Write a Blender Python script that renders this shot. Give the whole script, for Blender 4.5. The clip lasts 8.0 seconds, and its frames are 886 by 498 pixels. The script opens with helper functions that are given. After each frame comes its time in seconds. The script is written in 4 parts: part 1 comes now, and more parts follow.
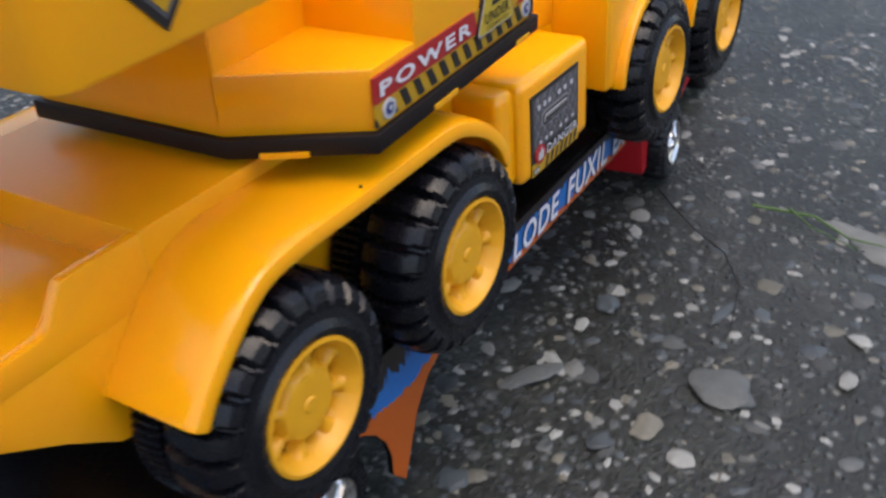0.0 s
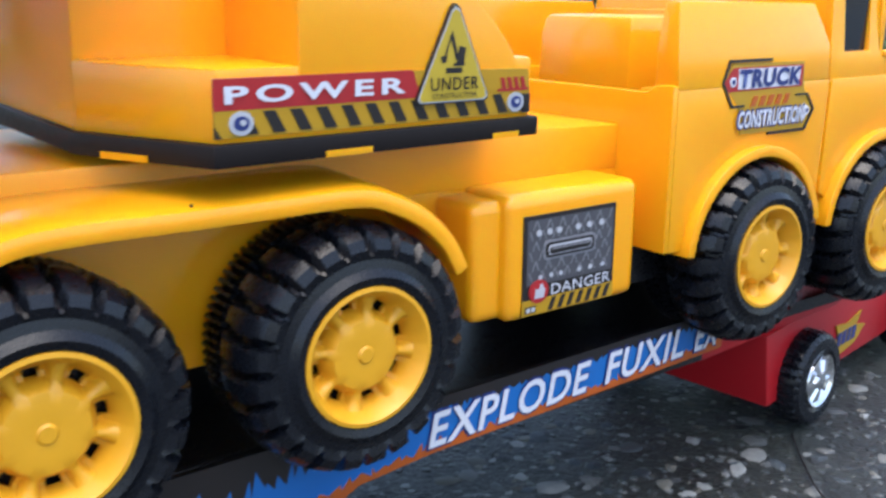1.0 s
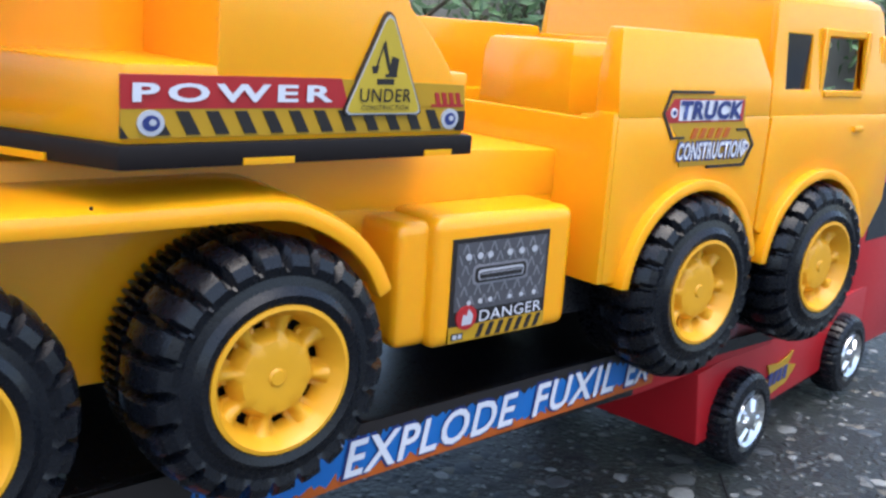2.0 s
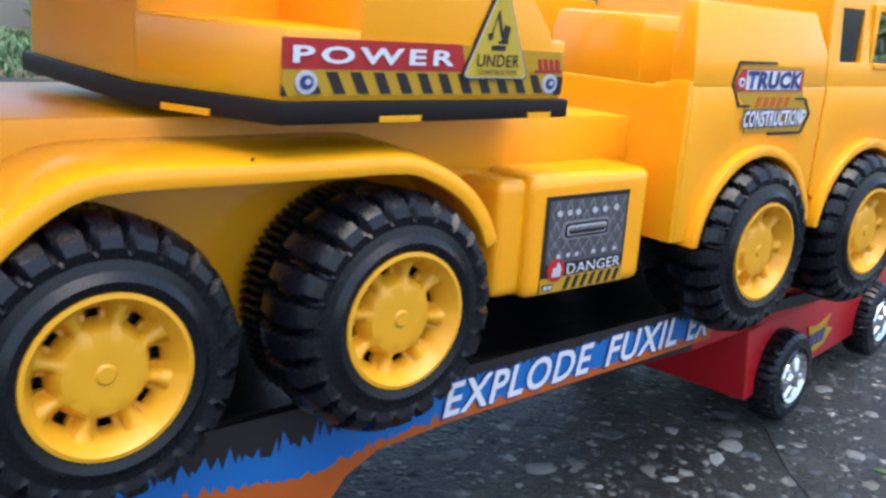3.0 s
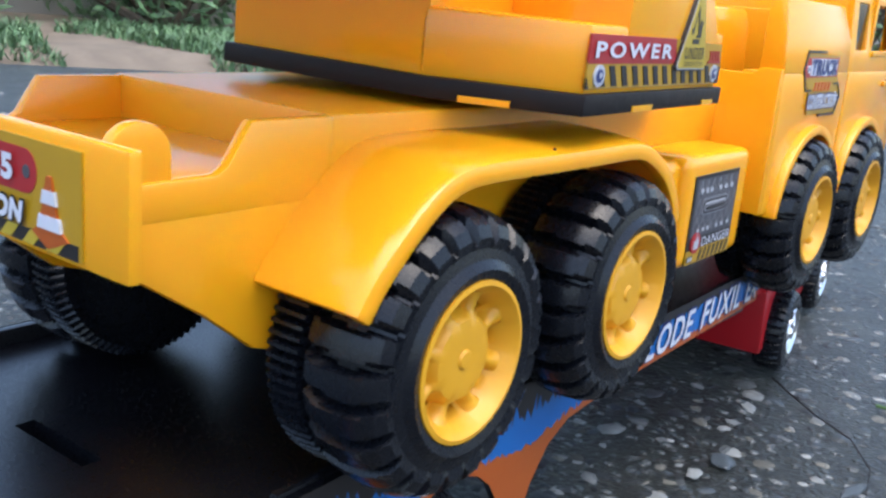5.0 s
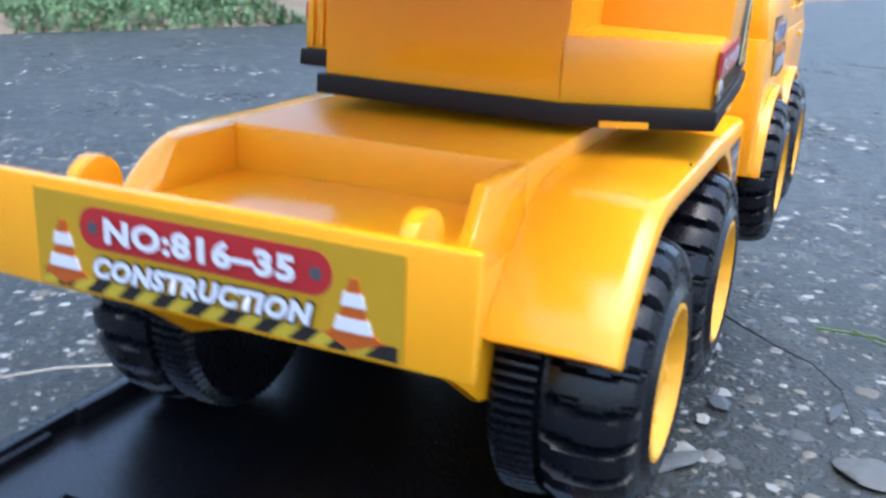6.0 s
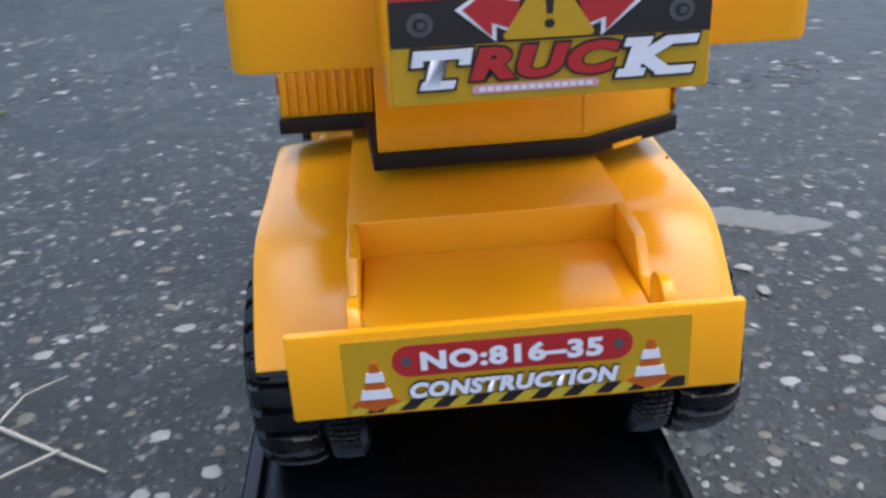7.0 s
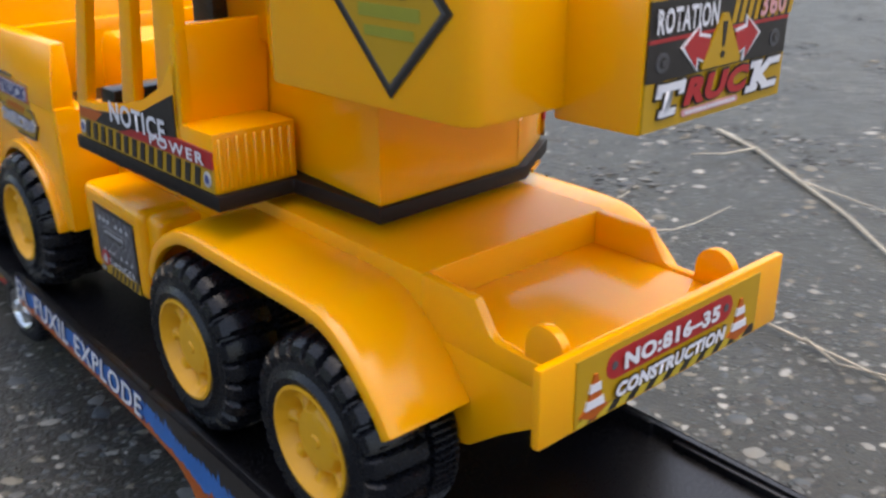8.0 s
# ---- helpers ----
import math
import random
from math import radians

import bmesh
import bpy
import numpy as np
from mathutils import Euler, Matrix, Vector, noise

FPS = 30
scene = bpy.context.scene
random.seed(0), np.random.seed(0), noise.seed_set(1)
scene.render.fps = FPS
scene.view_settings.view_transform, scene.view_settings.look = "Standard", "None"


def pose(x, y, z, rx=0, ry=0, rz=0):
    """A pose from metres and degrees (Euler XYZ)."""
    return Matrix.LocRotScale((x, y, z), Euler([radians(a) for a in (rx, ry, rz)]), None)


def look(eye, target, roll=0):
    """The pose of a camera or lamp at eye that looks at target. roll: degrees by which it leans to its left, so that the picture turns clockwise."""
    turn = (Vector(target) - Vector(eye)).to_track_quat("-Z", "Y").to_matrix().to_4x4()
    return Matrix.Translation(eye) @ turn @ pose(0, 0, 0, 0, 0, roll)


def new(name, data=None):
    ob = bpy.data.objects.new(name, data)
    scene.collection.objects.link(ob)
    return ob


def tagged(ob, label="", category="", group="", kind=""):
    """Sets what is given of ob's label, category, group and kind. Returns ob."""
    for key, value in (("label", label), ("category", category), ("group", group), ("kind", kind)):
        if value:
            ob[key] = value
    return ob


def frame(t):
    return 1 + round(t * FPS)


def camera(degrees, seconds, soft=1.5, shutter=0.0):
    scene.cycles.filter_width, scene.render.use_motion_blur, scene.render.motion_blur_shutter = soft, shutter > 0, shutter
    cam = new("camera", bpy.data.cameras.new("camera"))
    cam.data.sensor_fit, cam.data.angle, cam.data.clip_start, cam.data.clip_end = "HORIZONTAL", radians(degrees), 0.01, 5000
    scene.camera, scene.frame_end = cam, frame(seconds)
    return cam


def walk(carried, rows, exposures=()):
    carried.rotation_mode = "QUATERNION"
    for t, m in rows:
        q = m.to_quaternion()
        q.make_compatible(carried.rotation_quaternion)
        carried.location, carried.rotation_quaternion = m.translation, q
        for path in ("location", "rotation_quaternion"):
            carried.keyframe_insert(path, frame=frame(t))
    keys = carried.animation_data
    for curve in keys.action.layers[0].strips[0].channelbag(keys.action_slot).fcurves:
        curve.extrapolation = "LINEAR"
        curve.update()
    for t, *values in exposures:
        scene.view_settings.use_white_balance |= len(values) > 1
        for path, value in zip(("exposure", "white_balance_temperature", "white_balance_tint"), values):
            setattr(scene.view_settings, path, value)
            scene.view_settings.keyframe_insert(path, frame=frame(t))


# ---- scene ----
cam = camera(49.8, 8.0, soft=2.6, shutter=0.3)
PATH = [
    (0, (-0.1373, -0.2104, 0.2586), (1.2737, 0.7438, -0.7896), -4.47),
    (0.5, (-0.0808, -0.2552, 0.2155), (1.2349, 1.0248, -0.5785), -1.21),
    (1, (-0.0448, -0.2735, 0.1882), (1.1142, 1.2748, -0.3211), 0.34),
    (1.2, (-0.0349, -0.2706, 0.1866), (1.1739, 1.2536, -0.2773), 1.55),
    (2.3, (-0.0335, -0.2669, 0.1838), (1.2221, 1.2222, -0.2701), 4.14),
    (2.5, (-0.0407, -0.2713, 0.1845), (1.2091, 1.2308, -0.2416), 4.18),
    (3, (-0.0717, -0.2653, 0.1798), (1.1899, 1.2061, -0.3137), 4.13),
    (3.5, (-0.0870, -0.2436, 0.1737), (1.1965, 1.2130, -0.3067), 3.44),
    (4, (-0.1046, -0.2175, 0.1766), (1.2852, 1.1220, -0.3470), 4.14),
    (4.5, (-0.1341, -0.1994, 0.1771), (1.3597, 1.0193, -0.3552), 5.29),
    (4.7, (-0.1504, -0.1944, 0.1754), (1.3672, 1.0037, -0.3360), 4.53),
    (5.8, (-0.1984, -0.1333, 0.1819), (1.5019, 0.7419, -0.4039), 5.87),
    (6, (-0.2112, -0.1072, 0.1956), (1.5302, 0.6537, -0.4278), 2.57),
    (6.5, (-0.2423, -0.0583, 0.2456), (1.5434, 0.3843, -0.5390), -1.30),
    (7, (-0.2690, 0.0241, 0.2569), (1.5422, -0.0508, -0.5879), -3.71),
    (7.5, (-0.2553, 0.1007, 0.2526), (1.4606, -0.5286, -0.5596), -3.25),
    (8, (-0.2126, 0.2035, 0.2642), (1.1830, -1.0014, -0.5107), -0.62),
]
walk(cam, [(t, look(eye, target, roll)) for t, eye, target, roll in PATH],
     exposures=[(0.0, 1.02, 7100, 12), (1.0, 1.58, 6250, 8), (4.5, 1.5, 6250, 8), (6.0, 1.88, 5900, 8), (7.0, 1.3, 6550, 10), (8.0, 1.4, 7900, 12)])

# ---- world and light ----
world = bpy.data.worlds.new("sky")
scene.world = world
world.use_nodes = True
wn, wl = world.node_tree.nodes, world.node_tree.links
sky = wn.new("ShaderNodeTexSky")
sky.sky_type, sky.sun_disc = "NISHITA", False
sky.sun_elevation, sky.sun_rotation = radians(77), radians(198)
sky.air_density, sky.dust_density = 1.0, 3.0
wn["Background"].inputs["Strength"].default_value = 0.15
wl.new(sky.outputs["Color"], wn["Background"].inputs["Color"])
sun_data = bpy.data.lights.new("sun", "SUN")
sun_data.energy, sun_data.angle, sun_data.color = 0.58, radians(60), (1.0, 0.96, 0.90)
sun = new("sun", sun_data)
sun.matrix_world = look((0, 0, 3), (0.06, 0.17, 2.0))


# ---- materials ----
def material(name, color, rough=0.4, metal=0.0, vary=0.08, scale=60.0, bump=0.0, bump_scale=400.0, spec=0.5, coat=0.0, random_tint=0.0, glow=0.0):
    m = bpy.data.materials.new(name)
    m.use_nodes = True
    n, l = m.node_tree.nodes, m.node_tree.links
    b = n["Principled BSDF"]
    b.inputs["Roughness"].default_value, b.inputs["Metallic"].default_value = rough, metal
    b.inputs["Specular IOR Level"].default_value = spec
    b.inputs["Coat Weight"].default_value = coat
    if glow:
        b.inputs["Subsurface Weight"].default_value, b.inputs["Subsurface Scale"].default_value = glow, 0.004
        b.inputs["Subsurface Radius"].default_value = (1.0, 0.45, 0.06)
    co = n.new("ShaderNodeTexCoord")
    big, mix = n.new("ShaderNodeTexNoise"), n.new("ShaderNodeMix")
    big.inputs["Scale"].default_value, big.inputs["Detail"].default_value = scale, 6
    l.new(co.outputs["Object"], big.inputs["Vector"])
    mix.data_type = "RGBA"
    mix.inputs[6].default_value = (*[c * (1 - vary) for c in color], 1)
    mix.inputs[7].default_value = (*[min(1, c * (1 + vary)) for c in color], 1)
    l.new(big.outputs["Fac"], mix.inputs[0])
    out = mix.outputs[2]
    if random_tint:
        info, hsv, ramp = n.new("ShaderNodeNewGeometry"), n.new("ShaderNodeHueSaturation"), n.new("ShaderNodeMapRange")
        ramp.inputs[3].default_value, ramp.inputs[4].default_value = 1 - random_tint, 1 + random_tint
        l.new(info.outputs["Random Per Island"], ramp.inputs[0])
        l.new(ramp.outputs[0], hsv.inputs["Value"])
        l.new(out, hsv.inputs["Color"])
        out = hsv.outputs["Color"]
    l.new(out, b.inputs["Base Color"])
    fine = n.new("ShaderNodeTexNoise")
    fine.inputs["Scale"].default_value, fine.inputs["Detail"].default_value = bump_scale, 4
    l.new(co.outputs["Object"], fine.inputs["Vector"])
    rr = n.new("ShaderNodeMapRange")
    rr.inputs[3].default_value, rr.inputs[4].default_value = rough * 0.8, min(1, rough * 1.25)
    l.new(fine.outputs["Fac"], rr.inputs[0])
    l.new(rr.outputs[0], b.inputs["Roughness"])
    if bump:
        bp = n.new("ShaderNodeBump")
        bp.inputs["Strength"].default_value, bp.inputs["Distance"].default_value = bump, 0.0006
        l.new(fine.outputs["Fac"], bp.inputs["Height"])
        l.new(bp.outputs["Normal"], b.inputs["Normal"])
    return m


YELLOW = material("yellow_plastic", (0.91, 0.386, 0.007), 0.17, vary=0.05, scale=25, bump=0.03, bump_scale=900, glow=0.3, spec=0.55)
MATTE_YELLOW = material("yellow_plastic_matte", (0.91, 0.386, 0.007), 0.30, vary=0.05, scale=25, bump=0.08, bump_scale=2500, glow=0.3)
WHEEL_YELLOW = material("rim_plastic", (0.72, 0.35, 0.014), 0.36, vary=0.07, scale=90, bump=0.05, bump_scale=1200)
TYRE = material("tyre_plastic", (0.0045, 0.0055, 0.0085), 0.27, vary=0.3, scale=120, bump=0.08, bump_scale=700, spec=0.36)
BLACK = material("black_plastic", (0.0035, 0.004, 0.006), 0.28, vary=0.25, scale=80, bump=0.10, bump_scale=1500, spec=0.55)
SLAB = material("dark_slab_plastic", (0.009, 0.006, 0.006), 0.5, vary=0.2, scale=80, bump=0.04, spec=0.25)
RED = material("red_plastic", (0.42, 0.010, 0.016), 0.3, vary=0.08, scale=40, bump=0.03)
CHROME = material("chrome", (0.75, 0.76, 0.78), 0.15, metal=1.0, vary=0.05, scale=200)
GLASSY = material("dark_window_film", (0.012, 0.014, 0.018), 0.12, vary=0.1)
S_RED = material("ink_red", (0.38, 0.018, 0.022), 0.34, vary=0.06, scale=200)
S_YEL = material("ink_ochre", (0.45, 0.255, 0.010), 0.34, vary=0.06, scale=200)
S_LEMON = material("ink_lemon", (0.50, 0.36, 0.03), 0.34, vary=0.06, scale=200)
S_BLK = material("ink_black", (0.016, 0.013, 0.013), 0.34, vary=0.1, scale=200)
S_WHT = material("ink_white", (0.64, 0.65, 0.71), 0.34, vary=0.04, scale=200)
S_ORG = material("ink_orange", (0.44, 0.09, 0.010), 0.34, vary=0.08, scale=60)
S_BLU = material("ink_blue", (0.012, 0.13, 0.42), 0.34, vary=0.15, scale=60)
S_NAVY = material("ink_navy", (0.02, 0.035, 0.16), 0.34, vary=0.1, scale=200)
S_GRY = material("ink_grey", (0.07, 0.07, 0.08), 0.34, vary=0.25, scale=300)
S_SILV = material("ink_silver", (0.45, 0.46, 0.50), 0.34, vary=0.2, scale=300)
S_MOSS = material("ink_moss", (0.26, 0.26, 0.03), 0.34, vary=0.1, scale=300)
S_MID = material("ink_mid_grey", (0.20, 0.20, 0.22), 0.34, vary=0.2, scale=300)
S_PINK = material("ink_pink", (0.62, 0.30, 0.32), 0.34, vary=0.06, scale=300)


# ---- mesh helpers ----
def box(bm, x0, x1, y0, y1, z0, z1):
    v = [bm.verts.new((x, y, z)) for x in (x0, x1) for y in (y0, y1) for z in (z0, z1)]
    for f in ((0, 1, 3, 2), (4, 6, 7, 5), (0, 4, 5, 1), (2, 3, 7, 6), (0, 2, 6, 4), (1, 5, 7, 3)):
        bm.faces.new([v[i] for i in f])
    return bm


def prism(bm, pts, axis, a, b):
    """A polygon extruded along an axis: pts are the two other coordinates, in the order x, y, z."""
    def place(p, h):
        q = list(p)
        q.insert("xyz".index(axis), h)
        return q
    lo, hi = [bm.verts.new(place(p, a)) for p in pts], [bm.verts.new(place(p, b)) for p in pts]
    n = len(pts)
    bm.faces.new(lo[::-1]), bm.faces.new(hi)
    for i in range(n):
        bm.faces.new((lo[i], lo[(i + 1) % n], hi[(i + 1) % n], hi[i]))
    return bm


def loft(bm, rings):
    """A closed skin through rings of equal count, capped at both ends."""
    rows = [[bm.verts.new(p) for p in ring] for ring in rings]
    n = len(rows[0])
    for r, s in zip(rows, rows[1:]):
        for i in range(n):
            bm.faces.new((r[i], r[(i + 1) % n], s[(i + 1) % n], s[i]))
    bm.faces.new(rows[0][::-1]), bm.faces.new(rows[-1])
    return bm


def lathe(bm, profile, steps, axis="y", centre=(0, 0, 0)):
    """A profile of (radius, place along the axis), turned round the axis."""
    rows = []
    for r, h in profile:
        row = []
        for i in range(steps):
            a = 2 * math.pi * i / steps
            p = {"y": (r * math.cos(a), h, r * math.sin(a)), "z": (r * math.cos(a), r * math.sin(a), h), "x": (h, r * math.cos(a), r * math.sin(a))}[axis]
            row.append(bm.verts.new([p[k] + centre[k] for k in range(3)]))
        rows.append(row)
    for r, s in zip(rows, rows[1:]):
        for i in range(steps):
            bm.faces.new((r[i], r[(i + 1) % steps], s[(i + 1) % steps], s[i]))
    bm.faces.new(rows[0]), bm.faces.new(rows[-1][::-1])
    return bm


def soften(bm, width, segments=2, angle=30):
    bmesh.ops.recalc_face_normals(bm, faces=bm.faces[:])
    sharp = [e for e in bm.edges if len(e.link_faces) == 2 and e.calc_face_angle(0) > radians(angle)]
    if width and sharp:
        bmesh.ops.bevel(bm, geom=sharp, offset=width, segments=segments, profile=0.6, affect="EDGES", clamp_overlap=True)
    return bm


def finish(name, bm, mats, angle=38):
    bmesh.ops.recalc_face_normals(bm, faces=bm.faces[:])
    me = bpy.data.meshes.new(name)
    bm.to_mesh(me)
    bm.free()
    for m in mats if isinstance(mats, (list, tuple)) else [mats]:
        me.materials.append(m)
    me.polygons.foreach_set("use_smooth", [True] * len(me.polygons))
    me.set_sharp_from_angle(angle=radians(angle))
    return me


WORLD_OF = {}


def hang(ob, parent, m=Matrix()):
    """Parents ob, whose mesh is in world places when m is the identity."""
    ob.parent = parent
    ob.matrix_parent_inverse = WORLD_OF[parent.name].inverted()
    ob.matrix_basis = m
    WORLD_OF[ob.name] = m.copy()
    return ob


def part(name, bm, mats, parent, label="", turn=None):
    if turn is not None:
        bmesh.ops.transform(bm, matrix=turn, verts=bm.verts[:])
    ob = hang(new(name, finish(name, bm, mats)), parent)
    return tagged(ob, label=label)


def thing(name, at, label, category, group=""):
    ob = new(name)
    ob.empty_display_size = 0.02
    ob.location = at
    WORLD_OF[ob.name] = Matrix.Translation(at)
    return tagged(ob, label=label, category=category, group=group)


# ---- stickers and lettering ----
def frame_of(origin, u, v):
    """A sticker's own axes: u along the words, v up, and out of the surface."""
    u, v = Vector(u).normalized(), Vector(v)
    v = (v - u * v.dot(u)).normalized()
    w = u.cross(v)
    m = Matrix((u, v, w)).transposed().to_4x4()
    m.translation = origin
    return m


LAYER = 0.00012


def sticker(name, place, polys, mats, parent, label="", thick=0.0004):
    """Thin printed layers; polys: (points, material, layer)."""
    bm = bmesh.new()
    for pts, mat, layer in polys:
        top = thick + layer * LAYER
        before = len(bm.faces)
        prism(bm, pts, "z", -0.0002, top)
        bm.faces.ensure_lookup_table()
        for f in bm.faces[before:]:
            f.material_index = mat
    bmesh.ops.transform(bm, matrix=place, verts=bm.verts[:])
    return part(name, bm, mats, parent, label)


def rect(x0, y0, x1, y1, lean=0.0):
    return [(x0, y0), (x1, y0), (x1 + lean, y1), (x0 + lean, y1)]


def disc(cx, cy, r, n=20, ry=None):
    return [(cx + r * math.cos(2 * math.pi * i / n), cy + (ry or r) * math.sin(2 * math.pi * i / n)) for i in range(n)]


def pill(x0, y0, x1, y1, r, n=5):
    pts = []
    for cx, cy, a0 in ((x1 - r, y0 + r, -90), (x1 - r, y1 - r, 0), (x0 + r, y1 - r, 90), (x0 + r, y0 + r, 180)):
        pts += [(cx + r * math.cos(radians(a0 + 90 * i / n)), cy + r * math.sin(radians(a0 + 90 * i / n))) for i in range(n + 1)]
    return pts


def words(text, place, x0, y0, x1, y1, mat, parent, name="lettering", shear=0.0, bold=0.0, lift=4, label="", space=1.1):
    """Printed words that fill the box x0, y0, x1, y1 of a sticker."""
    cu = bpy.data.curves.new(name, "FONT")
    cu.body, cu.shear, cu.offset, cu.extrude, cu.resolution_u, cu.space_character = text, shear, bold, 0.0, 3, space
    tmp = bpy.data.objects.new(name, cu)
    scene.collection.objects.link(tmp)
    me = bpy.data.meshes.new_from_object(tmp.evaluated_get(bpy.context.evaluated_depsgraph_get()))
    bpy.data.objects.remove(tmp)
    co = np.array([v.co for v in me.vertices])
    lo, hi = co.min(0), co.max(0)
    sx, sy = (x1 - x0) / (hi[0] - lo[0]), (y1 - y0) / (hi[1] - lo[1])
    for v in me.vertices:
        v.co = place @ Vector((x0 + (v.co.x - lo[0]) * sx, y0 + (v.co.y - lo[1]) * sy, 0.0004 + lift * LAYER))
    me.materials.clear()
    me.materials.append(mat)
    ob = hang(new(name, me), parent)
    return tagged(ob, label=label)


# ---- the crane truck ----
HUB_Z, HALF = 0.097, 0.0752
BED_Z = 0.0625
crane = thing("crane_truck", (0.12, 0, BED_Z), "yellow plastic toy crane truck with chunky black tyres on a flatbed", "toy truck")


def both(fn):
    for s in (-1, 1):
        fn(s)


# chassis: side profile, narrow between the wheels, rising to the tail plate
bm = bmesh.new()
prism(bm, [(-0.0730, 0.1285), (-0.0160, 0.1285), (-0.0120, 0.0920), (0.2070, 0.089), (0.2070, 0.1372), (-0.0730, 0.1372)], "y", -0.0373, 0.0373)
part("chassis", soften(bm, 0.0012), YELLOW, crane)
for s in (-1, 1):
    bm = bmesh.new()
    prism(bm, [(-0.0730, 0.1245), (-0.062, 0.1178), (-0.048, 0.1088), (-0.0345, 0.0985), (-0.012, 0.0915), (0.2070, 0.089), (0.2070, 0.1364), (-0.0730, 0.1364)], "y", s * 0.0372, s * 0.0405)
    part("chassis_cheek", soften(bm, 0.0012), YELLOW, crane)
# added black plate: the shade in the hollow below the tail, as colour
bm = bmesh.new()
box(bm, -0.0705, -0.0130, -0.0342, 0.0342, 0.1235, 0.1283)
part("hollow_shade", soften(bm, 0.001), BLACK, crane, "black plate put in for the shade of the hollow tail")
# deck in front of the tail pocket
bm = bmesh.new()
prism(bm, [(-0.0144, 0.130), (0.2065, 0.130), (0.2065, 0.1455), (0.125, 0.1480), (-0.0144, 0.1487)], "y", -0.0409, 0.0409)
part("deck", soften(bm, 0.001), MATTE_YELLOW, crane)


def pocket_wall(s):
    bm = bmesh.new()
    prism(bm, [(-0.0730, 0.130), (0.0040, 0.130), (0.0040, 0.1484), (-0.0372, 0.1484), (-0.0432, 0.1395), (-0.0460, 0.1380), (-0.0730, 0.1378)], "y", s * 0.0374, s * 0.0407)
    part("pocket_wall", soften(bm, 0.0008), YELLOW, crane)
    # rounded tab beside the tail plate
    bm = bmesh.new()
    arc = [(0.0070 * math.cos(radians(a)), 0.1425 + 0.0068 * math.sin(radians(a))) for a in range(0, 181, 15)]
    prism(bm, [(-0.0630 + u, z) for u, z in [(0.0070, 0.134)] + arc + [(-0.0070, 0.134)]], "y", s * 0.0366, s * 0.0398)
    part("tab", soften(bm, 0.0005), YELLOW, crane)


both(pocket_wall)

# tail plate
bm = bmesh.new()
box(bm, -0.0757, -0.0729, -0.0546, 0.0546, 0.1238, 0.1472)
plate = part("tail_plate", soften(bm, 0.0009), YELLOW, crane)

# fenders: an arched shell with a thicker lip along its outer edge
FENDER = [(-0.0356, 0.1142), (-0.0315, 0.1200), (-0.0250, 0.1268), (-0.0168, 0.1340), (-0.0085, 0.1392), (0.0000, 0.1416), (0.0141, 0.1422), (0.0355, 0.1420), (0.0580, 0.1420), (0.0815, 0.1418),
          (0.0935, 0.1385), (0.1050, 0.1320), (0.1130, 0.1238), (0.1178, 0.1150)]


def smooth_line(pts, n):
    """Catmull-Rom through the points."""
    p = [Vector(q) for q in pts]
    p = [2 * p[0] - p[1]] + p + [2 * p[-1] - p[-2]]
    out = []
    for i in range(1, len(p) - 2):
        for k in range(n):
            t = k / n
            out.append(0.5 * (2 * p[i] + (p[i + 1] - p[i - 1]) * t + (2 * p[i - 1] - 5 * p[i] + 4 * p[i + 1] - p[i + 2]) * t * t + (3 * p[i] - p[i - 1] - 3 * p[i + 1] + p[i + 2]) * t ** 3))
    return out + [p[-2]]


def inset(line, d):
    out = []
    for i, q in enumerate(line):
        t = (line[min(i + 1, len(line) - 1)] - line[max(i - 1, 0)]).normalized()
        out.append(q + Vector((t.y, -t.x)) * d)
    return out


def fender(s):
    line = smooth_line(FENDER, 4)
    lip, shell = inset(line, 0.0058), inset(line, 0.0028)
    yo, yl, yi = s * 0.0702, s * 0.0660, s * 0.0400
    rings = []
    for q, a, b in zip(line, lip, shell):
        rise = 0.0014 * max(0.0, min(1.0, (q.x + 0.030) / 0.02, (0.105 - q.x) / 0.02))
        e = q + (a - q).normalized() * 0.0012
        g = q + (a - q).normalized() * 0.0028
        rings.append([(q.x, yi, q.y + rise), (q.x, s * 0.0500, q.y + rise * 0.9), (q.x, s * 0.0600, q.y + rise * 0.5), (q.x, s * 0.0660, q.y), ((q.x + e.x) / 2, s * 0.0686, (q.y + e.y) / 2), (e.x, s * 0.0697, e.y), (g.x, yo, g.y), (a.x, yo, a.y), (a.x, yl, a.y), (b.x, yl, b.y), (b.x, yi, b.y)])
    bm = bmesh.new()
    loft(bm, rings)
    part("fender", soften(bm, 0.0010, 2, 55), YELLOW, crane)


both(fender)
bm = bmesh.new()
lathe(bm, [(0.0005, 0.1405), (0.0004, 0.1422)], 10, "z", (0.0371, -0.0678, 0))
part("mould_mark", bm, SLAB, crane)


